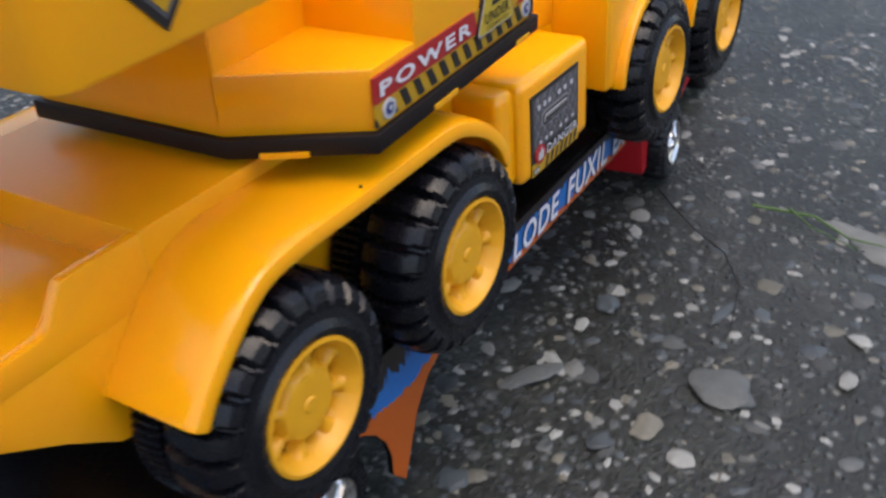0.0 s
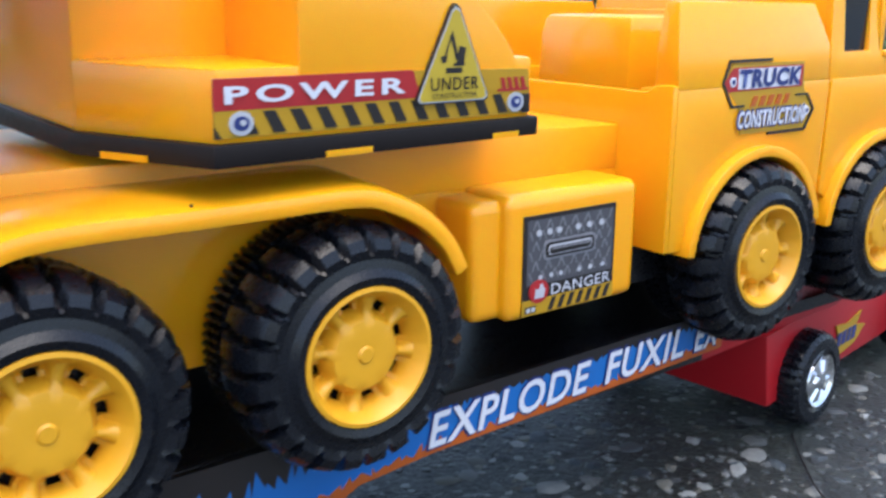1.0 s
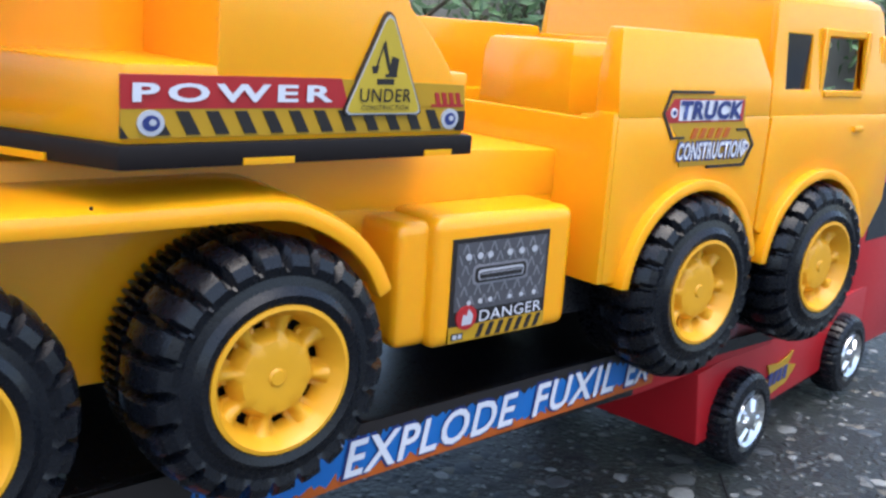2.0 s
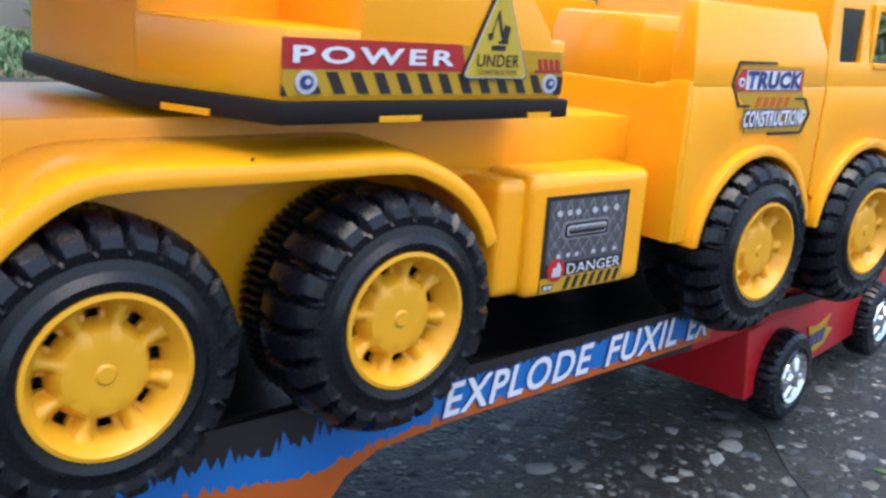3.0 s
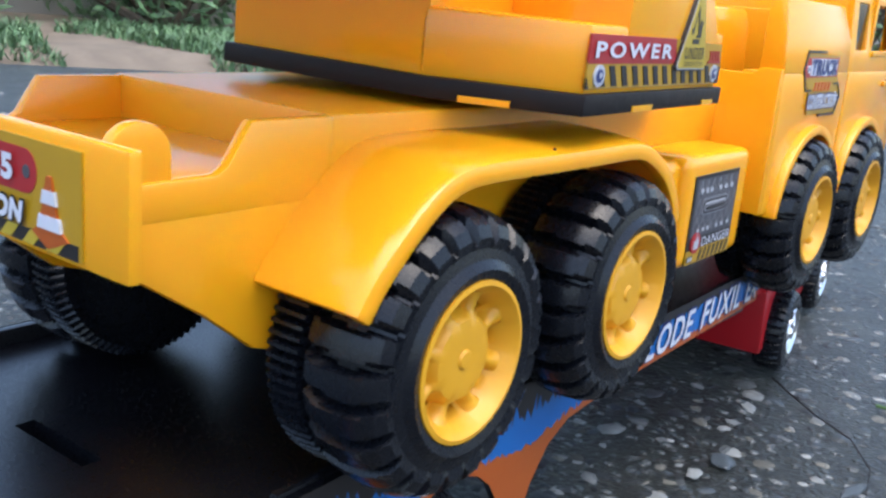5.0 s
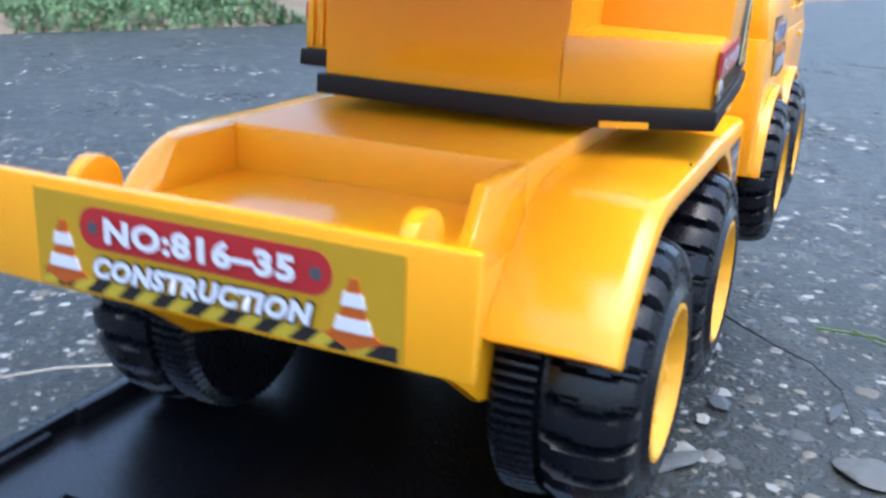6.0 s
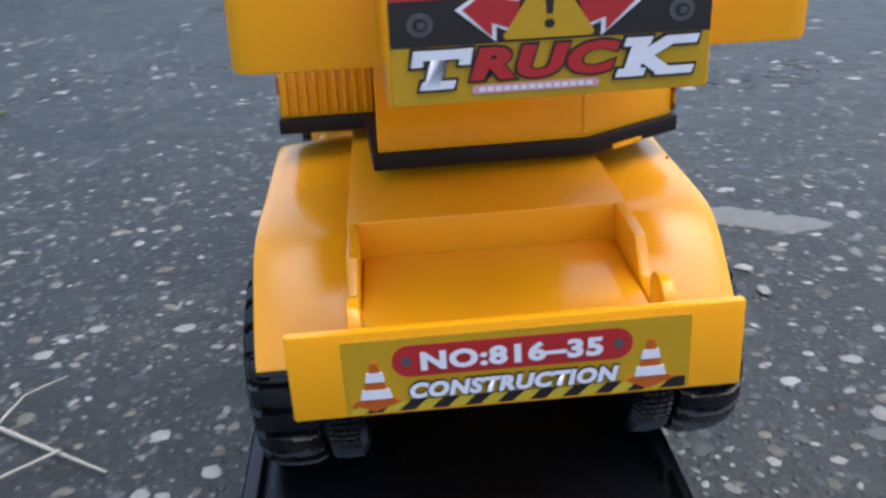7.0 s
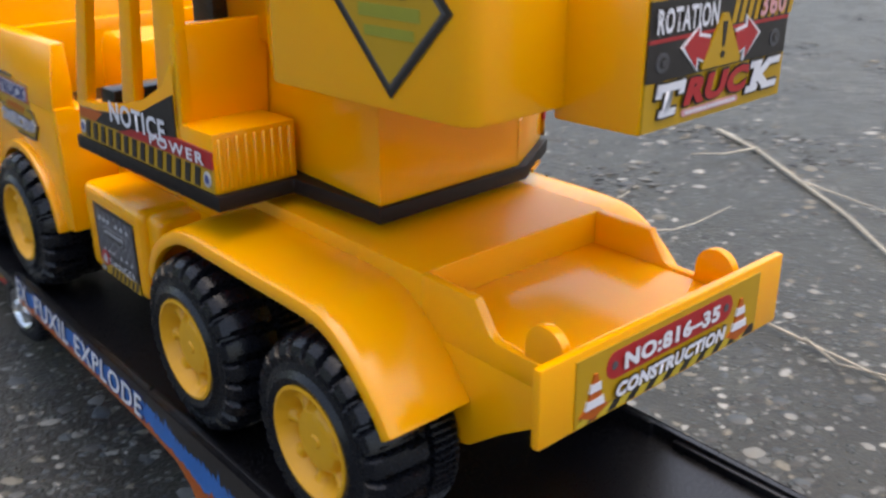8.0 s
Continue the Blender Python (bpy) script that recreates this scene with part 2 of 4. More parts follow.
# tool box between the axles, with its danger sticker
def tool_box(s):
    bm = bmesh.new()
    box(bm, 0.1265, 0.1425, s * 0.038, s * 0.0590, 0.0915, 0.1290)
    part("tool_box_end", soften(bm, 0.0035, 3), YELLOW, crane)
    bm = bmesh.new()
    box(bm, 0.1372, 0.1950, s * 0.038, s * 0.0625, 0.0905, 0.1308)
    part("tool_box", soften(bm, 0.0045, 4), YELLOW, crane)
    u = 1 if s < 0 else -1
    w, h = 0.0395, 0.0335
    f = frame_of((0.1435 if s < 0 else 0.1835, s * 0.0625, 0.0922), (u, 0, 0), (0, 0, 1)) @ Matrix.Diagonal((1.012, 0.950, 1, 1))
    polys = [(rect(0, 0, w, h), 0, 0), (rect(0.0015, 0.010, w - 0.001, h - 0.0015), 1, 1), (rect(0, 0, w, 0.0052), 2, 1)]
    for i in range(7):
        polys.append((rect(0.0105 + i * 0.004, 0.0004, 0.0125 + i * 0.004, 0.0048, 0.0018), 0, 2))
    for i in range(13):
        for k in range(6):
            x, y = 0.0035 + i * 0.0027, 0.0115 + k * 0.0034
            polys.append((rect(x, y, x + 0.0004, y + 0.0032, 0.0013 if (i + k) % 2 else -0.0013), 3, 2))
    for i, x in enumerate((0.006, 0.0105, 0.0145, 0.0225, 0.0275, 0.033)):
        polys.append((disc(x, 0.0275, 0.0011, 10), 4, 3))
        polys.append((disc(x + 0.0012, 0.0125, 0.0008, 10), 4, 3))
    polys += [(pill(0.008, 0.0180, 0.0305, 0.0245, 0.0018), 3, 3), (pill(0.0088, 0.0187, 0.0297, 0.0238, 0.0015), 0, 4), (pill(0.0100, 0.0196, 0.0285, 0.0229, 0.001), 4, 5), (pill(0.0104, 0.0199, 0.0281, 0.0222, 0.001), 5, 6), (rect(0.0110, 0.0214, 0.0275, 0.0219), 3, 7)]
    polys += [(disc(0.0065, 0.0078, 0.0040, 20), 6, 4), ([(0.0046, 0.0055), (0.0084, 0.0055), (0.0090, 0.0082), (0.0072, 0.0108), (0.0064, 0.0085), (0.0050, 0.0090)], 4, 5)]
    polys += [(rect(0.001, 0.0008, 0.0055, 0.0030), 0, 3), (rect(0.0015, 0.0012, 0.0030, 0.0026), 4, 4), (rect(0.0036, 0.0012, 0.0050, 0.0026), 4, 4)]
    st = sticker("sticker", f, polys, [S_BLK, S_GRY, S_YEL, S_MID, S_SILV, S_BLK, S_RED], crane, "black and yellow danger sticker with a grille print")
    words("DANGER", f, 0.0115, 0.0058, 0.0375, 0.0095, S_WHT, st, lift=5, bold=0.0, space=1.05)


both(tool_box)

# ---- wheels ----
LUGS, STEPS = 24, 240


def tyre_mesh():
    """Lugged tyre, axis along y, outer face at y = 0, going inwards to +y."""
    rows = [(0.0180, 0.0030, 0), (0.0196, 0.0002, 0), (0.0218, -0.0006, 0), (0.0238, 0.0010, 0), (0.0262, 0.0016, 0), (0.0288, 0.0010, 0.45), (0.0315, 0.0022, 1.0), (0.0330, 0.0045, 1),
            (0.0342, 0.0080, 1), (0.0346, 0.0130, 1), (0.0342, 0.0180, 1), (0.0328, 0.0210, 1), (0.0296, 0.0216, 0), (0.0296, 0.0228, 0), (0.0328, 0.0232, 2), (0.0333, 0.0280, 2), (0.0330, 0.0325, 2), (0.0300, 0.0345, 0), (0.0240, 0.0355, 0), (0.012, 0.0345, 0)]
    bm = bmesh.new()
    grid = []
    for r, h, kind in rows:
        row = []
        for i in range(STEPS):
            a = 2 * math.pi * i / STEPS
            d = 0.0
            if 0 < kind <= 1:
                ph = (i / STEPS * LUGS + 16.0 * abs(h - 0.0105)) % 1
                d = -0.0034 * kind * (1 if ph < 0.25 else 0)
            elif kind == 2:
                d = -0.0024 * (1 if (i % 3) == 0 else 0)
            row.append(bm.verts.new(((r + d) * math.cos(a), h, (r + d) * math.sin(a))))
        grid.append(row)
    for p, q in zip(grid, grid[1:]):
        for i in range(STEPS):
            bm.faces.new((p[i], p[(i + 1) % STEPS], q[(i + 1) % STEPS], q[i]))
    bm.faces.new(grid[-1])
    # dark floor behind the rim's openings
    bm.faces.new([bm.verts.new((0.0180 * math.cos(2 * math.pi * i / 32), 0.0105, 0.0180 * math.sin(2 * math.pi * i / 32))) for i in range(32)])
    return finish("tyre", bm, TYRE, 24)


def rim_mesh():
    """Dished rim with eight openings between short round spokes."""
    prof = [(0.0006, 0.0022), (0.0020, 0.0022), (0.0026, 0.0028), (0.0070, 0.0025), (0.0100, 0.0030), (0.0112, 0.0044), (0.0117, 0.0060), (0.0124, 0.0072), (0.0139, 0.0075), (0.0152, 0.0066), (0.0166, 0.0044), (0.0178, 0.0013), (0.0190, -0.0002), (0.0202, 0.0000), (0.0204, 0.0016)]
    rise = {5: 0.0006, 6: 0.0020, 7: 0.0032, 8: 0.0036, 9: 0.0029, 10: 0.0012}
    n, per = 192, 24
    bm = bmesh.new()
    grid = []
    for k, (r, h) in enumerate(prof):
        row = []
        for i in range(n):
            ph = (i % per) / per
            spoke = max(0.0, 1 - (abs(ph - 0.5) / 0.19) ** 2)
            a = 2 * math.pi * i / n
            row.append(bm.verts.new((r * math.cos(a), h - rise.get(k, 0.0) * math.sqrt(spoke), r * math.sin(a))))
        grid.append(row)
    for k in range(len(grid) - 1):
        for i in range(n):
            if k in (7, 8) and (i % per >= per - 4 or i % per < 4):
                continue
            bm.faces.new((grid[k][i], grid[k][(i + 1) % n], grid[k + 1][(i + 1) % n], grid[k + 1][i]))
    bm.faces.new(grid[0][::-1])
    bmesh.ops.recalc_face_normals(bm, faces=bm.faces[:])
    if sum(f.normal.y * f.calc_area() for f in bm.faces) > 0:
        bmesh.ops.reverse_faces(bm, faces=bm.faces[:])
    extra = bmesh.ops.extrude_face_region(bm, geom=bm.faces[:])
    bmesh.ops.translate(bm, vec=(0, 0.0016, 0), verts=[g for g in extra["geom"] if isinstance(g, bmesh.types.BMVert)])
    bmesh.ops.scale(bm, vec=(0.952, 1, 0.952), verts=bm.verts[:])
    return finish("rim", bm, WHEEL_YELLOW, 34)


TYRE_ME, RIM_ME = tyre_mesh(), rim_mesh()
for k, x in enumerate((0.0, 0.0806, 0.2537, 0.3375)):
    for s in (-1, 1):
        spin = 11 + 37 * k + 61 * s
        m = pose(x, s * HALF, HUB_Z, 0, 0, 0 if s < 0 else 180) @ pose(0, 0, 0, 0, spin, 0)
        wheel = hang(new("wheel", TYRE_ME), crane, m)
        rim = new("rim", RIM_ME)
        rim.parent = wheel
        tagged(rim, label="yellow eight-hole rim")
    bm = bmesh.new()
    lathe(bm, [(0.004, -0.066), (0.004, 0.066)], 12, "y", (x, 0, HUB_Z))
    part("axle", bm, SLAB, crane)

# ---- front body with cargo bay and cab ----
bm = bmesh.new()
box(bm, 0.208, 0.392, -0.0490, 0.0490, 0.088, 0.148)
part("front_chassis", soften(bm, 0.001), BLACK, crane)


def arch_points(cx, r, a0, a1, n=12):
    return [(cx + r * math.cos(radians(a0 + (a1 - a0) * i / n)), HUB_Z + r * math.sin(radians(a0 + (a1 - a0) * i / n))) for i in range(n + 1)]


AXLES = (0.2537, 0.3375)


def body_side(s):
    """The side walls of the cargo bay and of the cab's foot, each with a wheel arch cut into it and a seam between them."""
    low = 0.1030
    rear = [(0.2077, low)] + arch_points(AXLES[0], 0.0365, 171, 22) + [(0.2950, 0.1145), (0.2962, 0.1590), (0.2077, 0.1590)]
    fore = [(0.2962, 0.1145)] + arch_points(AXLES[1], 0.0365, 158, 9) + [(0.386, low), (0.398, 0.120), (0.398, 0.156), (0.390, 0.1590), (0.2974, 0.1590)]
    for pts in (rear, fore):
        bm = bmesh.new()
        prism(bm, pts, "y", s * 0.0485, s * 0.0655)
        part("body_side", soften(bm, 0.0012), YELLOW, crane)
    # upper panel leaning slightly inwards
    bm = bmesh.new()
    loft(bm, [[(0.2077, s * 0.0550, 0.1585), (0.2955, s * 0.0550, 0.1585), (0.2955, s * 0.0655, 0.1585), (0.2077, s * 0.0655, 0.1585)],
              [(0.2077, s * 0.0550, 0.1720), (0.2950, s * 0.0550, 0.1720), (0.2950, s * 0.0648, 0.1720), (0.2077, s * 0.0645, 0.1720)],
              [(0.2110, s * 0.0545, 0.1878), (0.2880, s * 0.0545, 0.1872), (0.2880, s * 0.0612, 0.1872), (0.2110, s * 0.0608, 0.1878)]])
    part("side_panel", soften(bm, 0.0012), YELLOW, crane)
    # arch lips
    for cx in AXLES:
        outer, inner = arch_points(cx, 0.0400, 174, 12, 20), arch_points(cx, 0.0360, 174, 12, 20)
        bm = bmesh.new()
        prism(bm, outer + inner[::-1], "y", s * 0.060, s * 0.0692)
        part("arch_lip", soften(bm, 0.0008, 2, 50), YELLOW, crane)


both(body_side)
# rear wall of the bay with a stepped top edge
bm = bmesh.new()
prism(bm, [(-0.0650, 0.1030), (0.0650, 0.1030), (0.0650, 0.1605), (0.057, 0.1605), (0.053, 0.1578), (-0.053, 0.1578), (-0.057, 0.1605), (-0.0650, 0.1605)], "x", 0.2060, 0.2100)
part("bay_rear_wall", soften(bm, 0.0008), YELLOW, crane)
bm = bmesh.new()
box(bm, 0.211, 0.296, -0.0485, 0.0485, 0.140, 0.145)
part("bay_floor", bm, YELLOW, crane)
# seat-like block in the bay with a dished, glossy top
bm = bmesh.new()
ring = lambda z, o: [(0.2220 + o, -0.030 + o, z), (0.2620 - o, -0.030 + o, z), (0.2620 - o, 0.020 - o, z), (0.2220 + o, 0.020 - o, z)]
loft(bm, [ring(0.144, 0.0), ring(0.176, 0.0010), ring(0.1815, 0.0024), ring(0.1825, 0.0050), ring(0.1785, 0.0120)])
part("bay_block", soften(bm, 0.0015, 2, 40), YELLOW, crane)
bm = bmesh.new()
box(bm, 0.2880, 0.2970, -0.0545, 0.0545, 0.144, 0.1840)
part("bay_front_wall", soften(bm, 0.0012), YELLOW, crane)

# cab: a tapered shell with the window openings left in its sides


def cab_side(s):
    lean = lambda z: 0.0652 - (z - 0.156) * 0.09
    xs = [0.2965, 0.3062, 0.3240, 0.3340, 0.3650, 0.392]
    zs = [0.1575, 0.1687, 0.1900, 0.2020]
    bm = bmesh.new()
    out, inn = {}, {}
    for i, x in enumerate(xs):
        for k, z in enumerate(zs):
            xx = x + (0.002 * (z - 0.1575) / 0.044 if i == 0 else 0) - (0.012 * (z - 0.1575) / 0.044 if i == len(xs) - 1 else 0)
            out[i, k] = bm.verts.new((xx, s * lean(z), z))
            inn[i, k] = bm.verts.new((xx, s * (lean(z) - 0.003), z))
    nx, nz = len(xs) - 1, len(zs) - 1
    solid = lambda i, k: 0 <= i < nx and 0 <= k < nz and not (i in (1, 3) and k == 1)
    for i in range(nx):
        for k in range(nz):
            if not solid(i, k):
                continue
            a, b, c, d = (i, k), (i + 1, k), (i + 1, k + 1), (i, k + 1)
            bm.faces.new([out[q] for q in (a, b, c, d)]), bm.faces.new([inn[q] for q in (d, c, b, a)])
            for (p, q), (di, dk) in (((a, b), (0, -1)), ((b, c), (1, 0)), ((c, d), (0, 1)), ((d, a), (-1, 0))):
                if not solid(i + di, k + dk):
                    bm.faces.new((out[q], out[p], inn[p], inn[q]))
    part("cab_side", soften(bm, 0.0006, 2, 50), YELLOW, crane)
    bm = bmesh.new()
    y = lean(0.1795) - 0.0014
    box(bm, 0.3064, 0.3238, s * (y - 0.001), s * y, 0.1688, 0.1899)
    part("cab_window", bm, GLASSY, crane, "small dark cab window")
    # raised frame round the open window
    bm = bmesh.new()
    for x0, x1, z0, z1 in ((0.3305, 0.3340, 0.1660, 0.1930), (0.3650, 0.3680, 0.1660, 0.1930), (0.3340, 0.3650, 0.1660, 0.1687), (0.3340, 0.3650, 0.1900, 0.1930)):
        box(bm, x0, x1, s * 0.0600, s * (lean((z0 + z1) / 2) + 0.0010), z0, z1)
    part("window_frame", soften(bm, 0.0004, 1), YELLOW, crane)
    bm = bmesh.new()
    box(bm, 0.3600, 0.3680, s * 0.0640, s * 0.0668, 0.1515, 0.1540)
    part("door_handle", soften(bm, 0.0008), YELLOW, crane)


both(cab_side)
bm = bmesh.new()
loft(bm, [[(0.2970, -0.0620, 0.1400), (0.3010, -0.0620, 0.1400), (0.3010, 0.0620, 0.1400), (0.2970, 0.0620, 0.1400)],
          [(0.2985, -0.0605, 0.2018), (0.3025, -0.0605, 0.2018), (0.3025, 0.0605, 0.2018), (0.2985, 0.0605, 0.2018)]])
part("cab_rear_wall", soften(bm, 0.0008), YELLOW, crane)
bm = bmesh.new()
r4 = lambda x0, x1, w, z: [(x0, -w, z), (x1, -w, z), (x1, w, z), (x0, w, z)]
loft(bm, [r4(0.2982, 0.3805, 0.0612, 0.2015), r4(0.2985, 0.3800, 0.0590, 0.2048), r4(0.3010, 0.3760, 0.0530, 0.2078), r4(0.3080, 0.3700, 0.0440, 0.2092)])
part("cab_roof", soften(bm, 0.0016, 3, 15), YELLOW, crane)
bm = bmesh.new()
box(bm, 0.3775, 0.3805, -0.0590, 0.0590, 0.190, 0.2017), box(bm, 0.389, 0.3925, -0.0630, 0.0630, 0.145, 0.165)
box(bm, 0.380, 0.390, -0.0630, -0.0590, 0.163, 0.192), box(bm, 0.380, 0.390, 0.0590, 0.0630, 0.163, 0.192)
part("windscreen_frame", soften(bm, 0.0005, 1), YELLOW, crane)
bm = bmesh.new()
box(bm, 0.301, 0.390, -0.0600, 0.0600, 0.142, 0.1455)
part("cab_floor", bm, YELLOW, crane)
for y in (-0.036, 0.036):
    bm = bmesh.new()
    box(bm, 0.3620, 0.3860, y - 0.0085, y + 0.0085, 0.2040, 0.2125)
    lathe(bm, [(0.0062, 0.2120), (0.0062, 0.2165), (0.0050, 0.2180)], 20, "z", (0.374, y, 0))
    part("beacon", soften(bm, 0.0010, 2), YELLOW, crane)


def truck_badge(s):
    u = 1 if s < 0 else -1
    f = frame_of((0.2300 if s < 0 else 0.2852, s * 0.0656, 0.1412), (u, 0, 0), (0, -s * 0.03, 1))
    w, h = 0.0555, 0.0265
    polys = [([(0.0005, 0.0190), (0.006, 0.0255), (0.048, 0.0250), (0.049, 0.0150), (0.055, 0.0080), (0.050, 0.0005), (0.012, 0.0005), (0.010, 0.0105)], 0, 0)]
    polys += [([(0.0015, 0.0190), (0.006, 0.0240), (0.048, 0.0240), (0.0475, 0.0160), (0.004, 0.0158)], 1, 1),
              ([(0.009, 0.0235), (0.046, 0.0235), (0.045, 0.0165), (0.009, 0.0165)], 2, 2),
              ([(0.048, 0.0040), (0.050, 0.0035), (0.053, 0.0072), (0.050, 0.0095), (0.048, 0.0090)], 2, 2)]
    for a, b in (((0.004, 0.0258), (0.028, 0.0268)), ((0.028, -0.0006), (0.050, 0.0003))):
        polys.append((rect(*a, *b), 3, 3))
    polys += [([(0.0, 0.0190), (0.004, 0.0268), (0.005, 0.0268), (0.0012, 0.0190)], 3, 3), ([(0.0, 0.0190), (0.0012, 0.0190), (0.0065, 0.0110), (0.0055, 0.0105)], 3, 3), (rect(0.0055, 0.0102, 0.013, 0.0110), 3, 3),
              ([(0.055, 0.0072), (0.0562, 0.0072), (0.0510, -0.0004), (0.0498, 0.0)], 3, 3), ([(0.055, 0.0072), (0.0562, 0.0072), (0.0515, 0.0132), (0.0505, 0.0126)], 3, 3), (rect(0.044, 0.0126, 0.051, 0.0134), 3, 3)]
    for i in range(5):
        polys.append((rect(0.0165 + 0.0048 * i, 0.0102, 0.0192 + 0.0048 * i, 0.0138, 0.0018), 4, 3))
    polys += [(disc(0.006, 0.0192, 0.0017, 12), 2, 4), (disc(0.006, 0.0192, 0.0009, 10), 5, 5), (disc(0.0512, 0.0068, 0.0015, 12), 2, 4), (disc(0.0512, 0.0068, 0.0008, 10), 5, 5)]
    st = sticker("sticker", f, polys, [S_YEL, S_RED, S_WHT, S_BLK, S_ORG, S_NAVY], crane, "arrow-shaped yellow, red and white badge sticker")
    words("TRUCK", f, 0.0092, 0.0168, 0.0462, 0.0234, S_NAVY, st, bold=0.05, shear=0.12, lift=5)
    words("CONSTRUCTION", f, 0.0086, 0.0022, 0.0496, 0.0095, S_NAVY, st, bold=0.085, shear=0.25, lift=5)
    words("CONSTRUCTION", f, 0.0092, 0.0028, 0.0490, 0.0089, S_WHT, st, bold=0.03, shear=0.25, lift=7)


both(truck_badge)

# ---- the crane's turning upper part, swung a little to one side and nodding forwards ----
SWING = (Matrix.Translation((0.08, 0, 0)) @ Matrix.Rotation(radians(3.6), 4, "Z") @ Matrix.Translation((-0.08, 0, 0))
         @ Matrix.Translation((0.08, 0, 0.1510)) @ Matrix.Rotation(radians(1.4), 4, "X") @ Matrix.Rotation(radians(0.4), 4, "Y") @ Matrix.Translation((-0.08, 0, -0.1505)))


def upper(name, bm, mats, label="", narrow=0.0):
    for v in bm.verts if narrow else ():
        v.co.y -= (v.co.x - 0.066) * narrow
    return part(name, bm, mats, crane, label, turn=SWING)


# turntable ring
bm = bmesh.new()
lathe(bm, [(0.030, 0.1460), (0.030, 0.1530)], 48, "z", (0.085, 0, 0))
upper("turntable", bm, YELLOW)
# dark slab under everything that turns
SLAB_PLAN = [(0.0180, 0.0365), (0.0180, -0.0345), (0.0370, -0.0695), (0.1412, -0.0695), (0.1412, -0.030), (0.150, -0.030), (0.150, 0.028), (0.176, 0.026), (0.176, 0.0632), (0.0640, 0.0670), (0.0640, 0.0365)]
bm = bmesh.new()
prism(bm, SLAB_PLAN, "z", 0.1510, 0.1565)
slab = upper("slab", soften(bm, 0.0007), SLAB, "dark plastic rim under the yellow house")
for at, along, w in (((0.0250, -0.0478), (0.0190, -0.0350), 0.013), ((0.074, -0.0692), (1, 0), 0.014), ((0.128, -0.0692), (1, 0), 0.010)):
    u = Vector((*along, 0)).normalized()
    n = Vector((u.y, -u.x, 0))
    c = Vector((*at, 0.1512))
    bm = bmesh.new()
    loft(bm, [[c - u * w / 2 + n * 0.0006, c + u * w / 2 + n * 0.0006, c + u * w / 2 - n * 0.004, c - u * w / 2 - n * 0.004],
              [q + Vector((0, 0, 0.0016)) for q in (c - u * w / 2 + n * 0.0006, c + u * w / 2 + n * 0.0006, c + u * w / 2 - n * 0.004, c - u * w / 2 - n * 0.004)]])
    upper("slab_clip", bm, YELLOW)

# house: lower block, and the wider upper block that flares towards the tail
HZ, TOP = 0.1995, 0.262
bm = bmesh.new()
prism(bm, [(0.0200, 0.0348), (0.0200, -0.0325), (0.119, -0.0318), (0.119, 0.0275), (0.075, 0.0290)], "z", 0.1560, 0.2050)
upper("house_base", soften(bm, 0.0009), YELLOW)
# wide block with rounded tail corners
plan = []
for cx, cy, a0 in ((-0.0470, 0.0640, 90), (-0.0470, -0.0610, 180)):
    plan += [(cx + 0.006 * math.cos(radians(a0 + 15 * k)), cy + 0.006 * math.sin(radians(a0 + 15 * k))) for k in range(7)]
plan += [(0.0235, -0.0670), (0.0235, -0.0320), (0.118, -0.0320), (0.118, 0.0280), (0.0800, 0.0330), (0.0235, 0.0700)]
bm = bmesh.new()
prism(bm, plan, "z", 0.2010, TOP)
upper("house", soften(bm, 0.0014, 2), YELLOW)
bm = bmesh.new()
prism(bm, [(-0.0350, 0.1960), (-0.0300, 0.1935), (-0.0140, 0.1935), (-0.0120, 0.1960), (-0.0120, 0.2050), (-0.0350, 0.2050)], "y", -0.0140, 0.0180)
upper("pivot_block", soften(bm, 0.0012), YELLOW)
# counterweight box with the rotation sticker
bm = bmesh.new()
box(bm, -0.0758, -0.0500, -0.0322, 0.0365, 0.1978, 0.2345)
upper("counterweight", soften(bm, 0.0013, 2), YELLOW)

# side housing: chamfered low step, and a taller block with a rounded front
bm = bmesh.new()
prism(bm, [(0.0200, -0.0325), (0.0390, -0.0678), (0.1388, -0.0678), (0.1388, -0.030), (0.0200, -0.030)], "z", 0.1562, 0.1735)
upper("side_step", soften(bm, 0.0011), YELLOW)
front = [(0.1388, 0.160)] + [(0.1388 - 0.0008 * i - 0.00019 * i * i, 0.160 + 0.0033 * i) for i in range(1, 10)] + [(0.1140, 0.1945), (0.1060, 0.1985), (0.0605, 0.2005)]
bm = bmesh.new()
prism(bm, [(0.0605, 0.165)] + front, "y", -0.0681, -0.0310)
upper("side_housing", soften(bm, 0.0010), YELLOW)

# operator's place on the other side: ribbed box, tub, back panel, posts
bm = bmesh.new()
box(bm, 0.0665, 0.0890, 0.0330, 0.0660, 0.1562, 0.1770)
upper("seat_box", soften(bm, 0.0010), YELLOW, narrow=0.035)
for i in range(9):
    bm = bmesh.new()
    box(bm, 0.0655, 0.0672, 0.0348 + 0.0035 * i, 0.0365 + 0.0035 * i, 0.1575, 0.1752)
    upper("rib", soften(bm, 0.0004, 1), YELLOW)
bm = bmesh.new()
prism(bm, [(0.0866, 0.1562), (0.1722, 0.1562), (0.1734, 0.1712), (0.1560, 0.1725), (0.1350, 0.1755), (0.1150, 0.1805), (0.0985, 0.1880), (0.0920, 0.1960), (0.0866, 0.1980)], "y", 0.0622, 0.0660)
upper("cab_tub_side", soften(bm, 0.0008), YELLOW, narrow=0.035)
bm = bmesh.new()
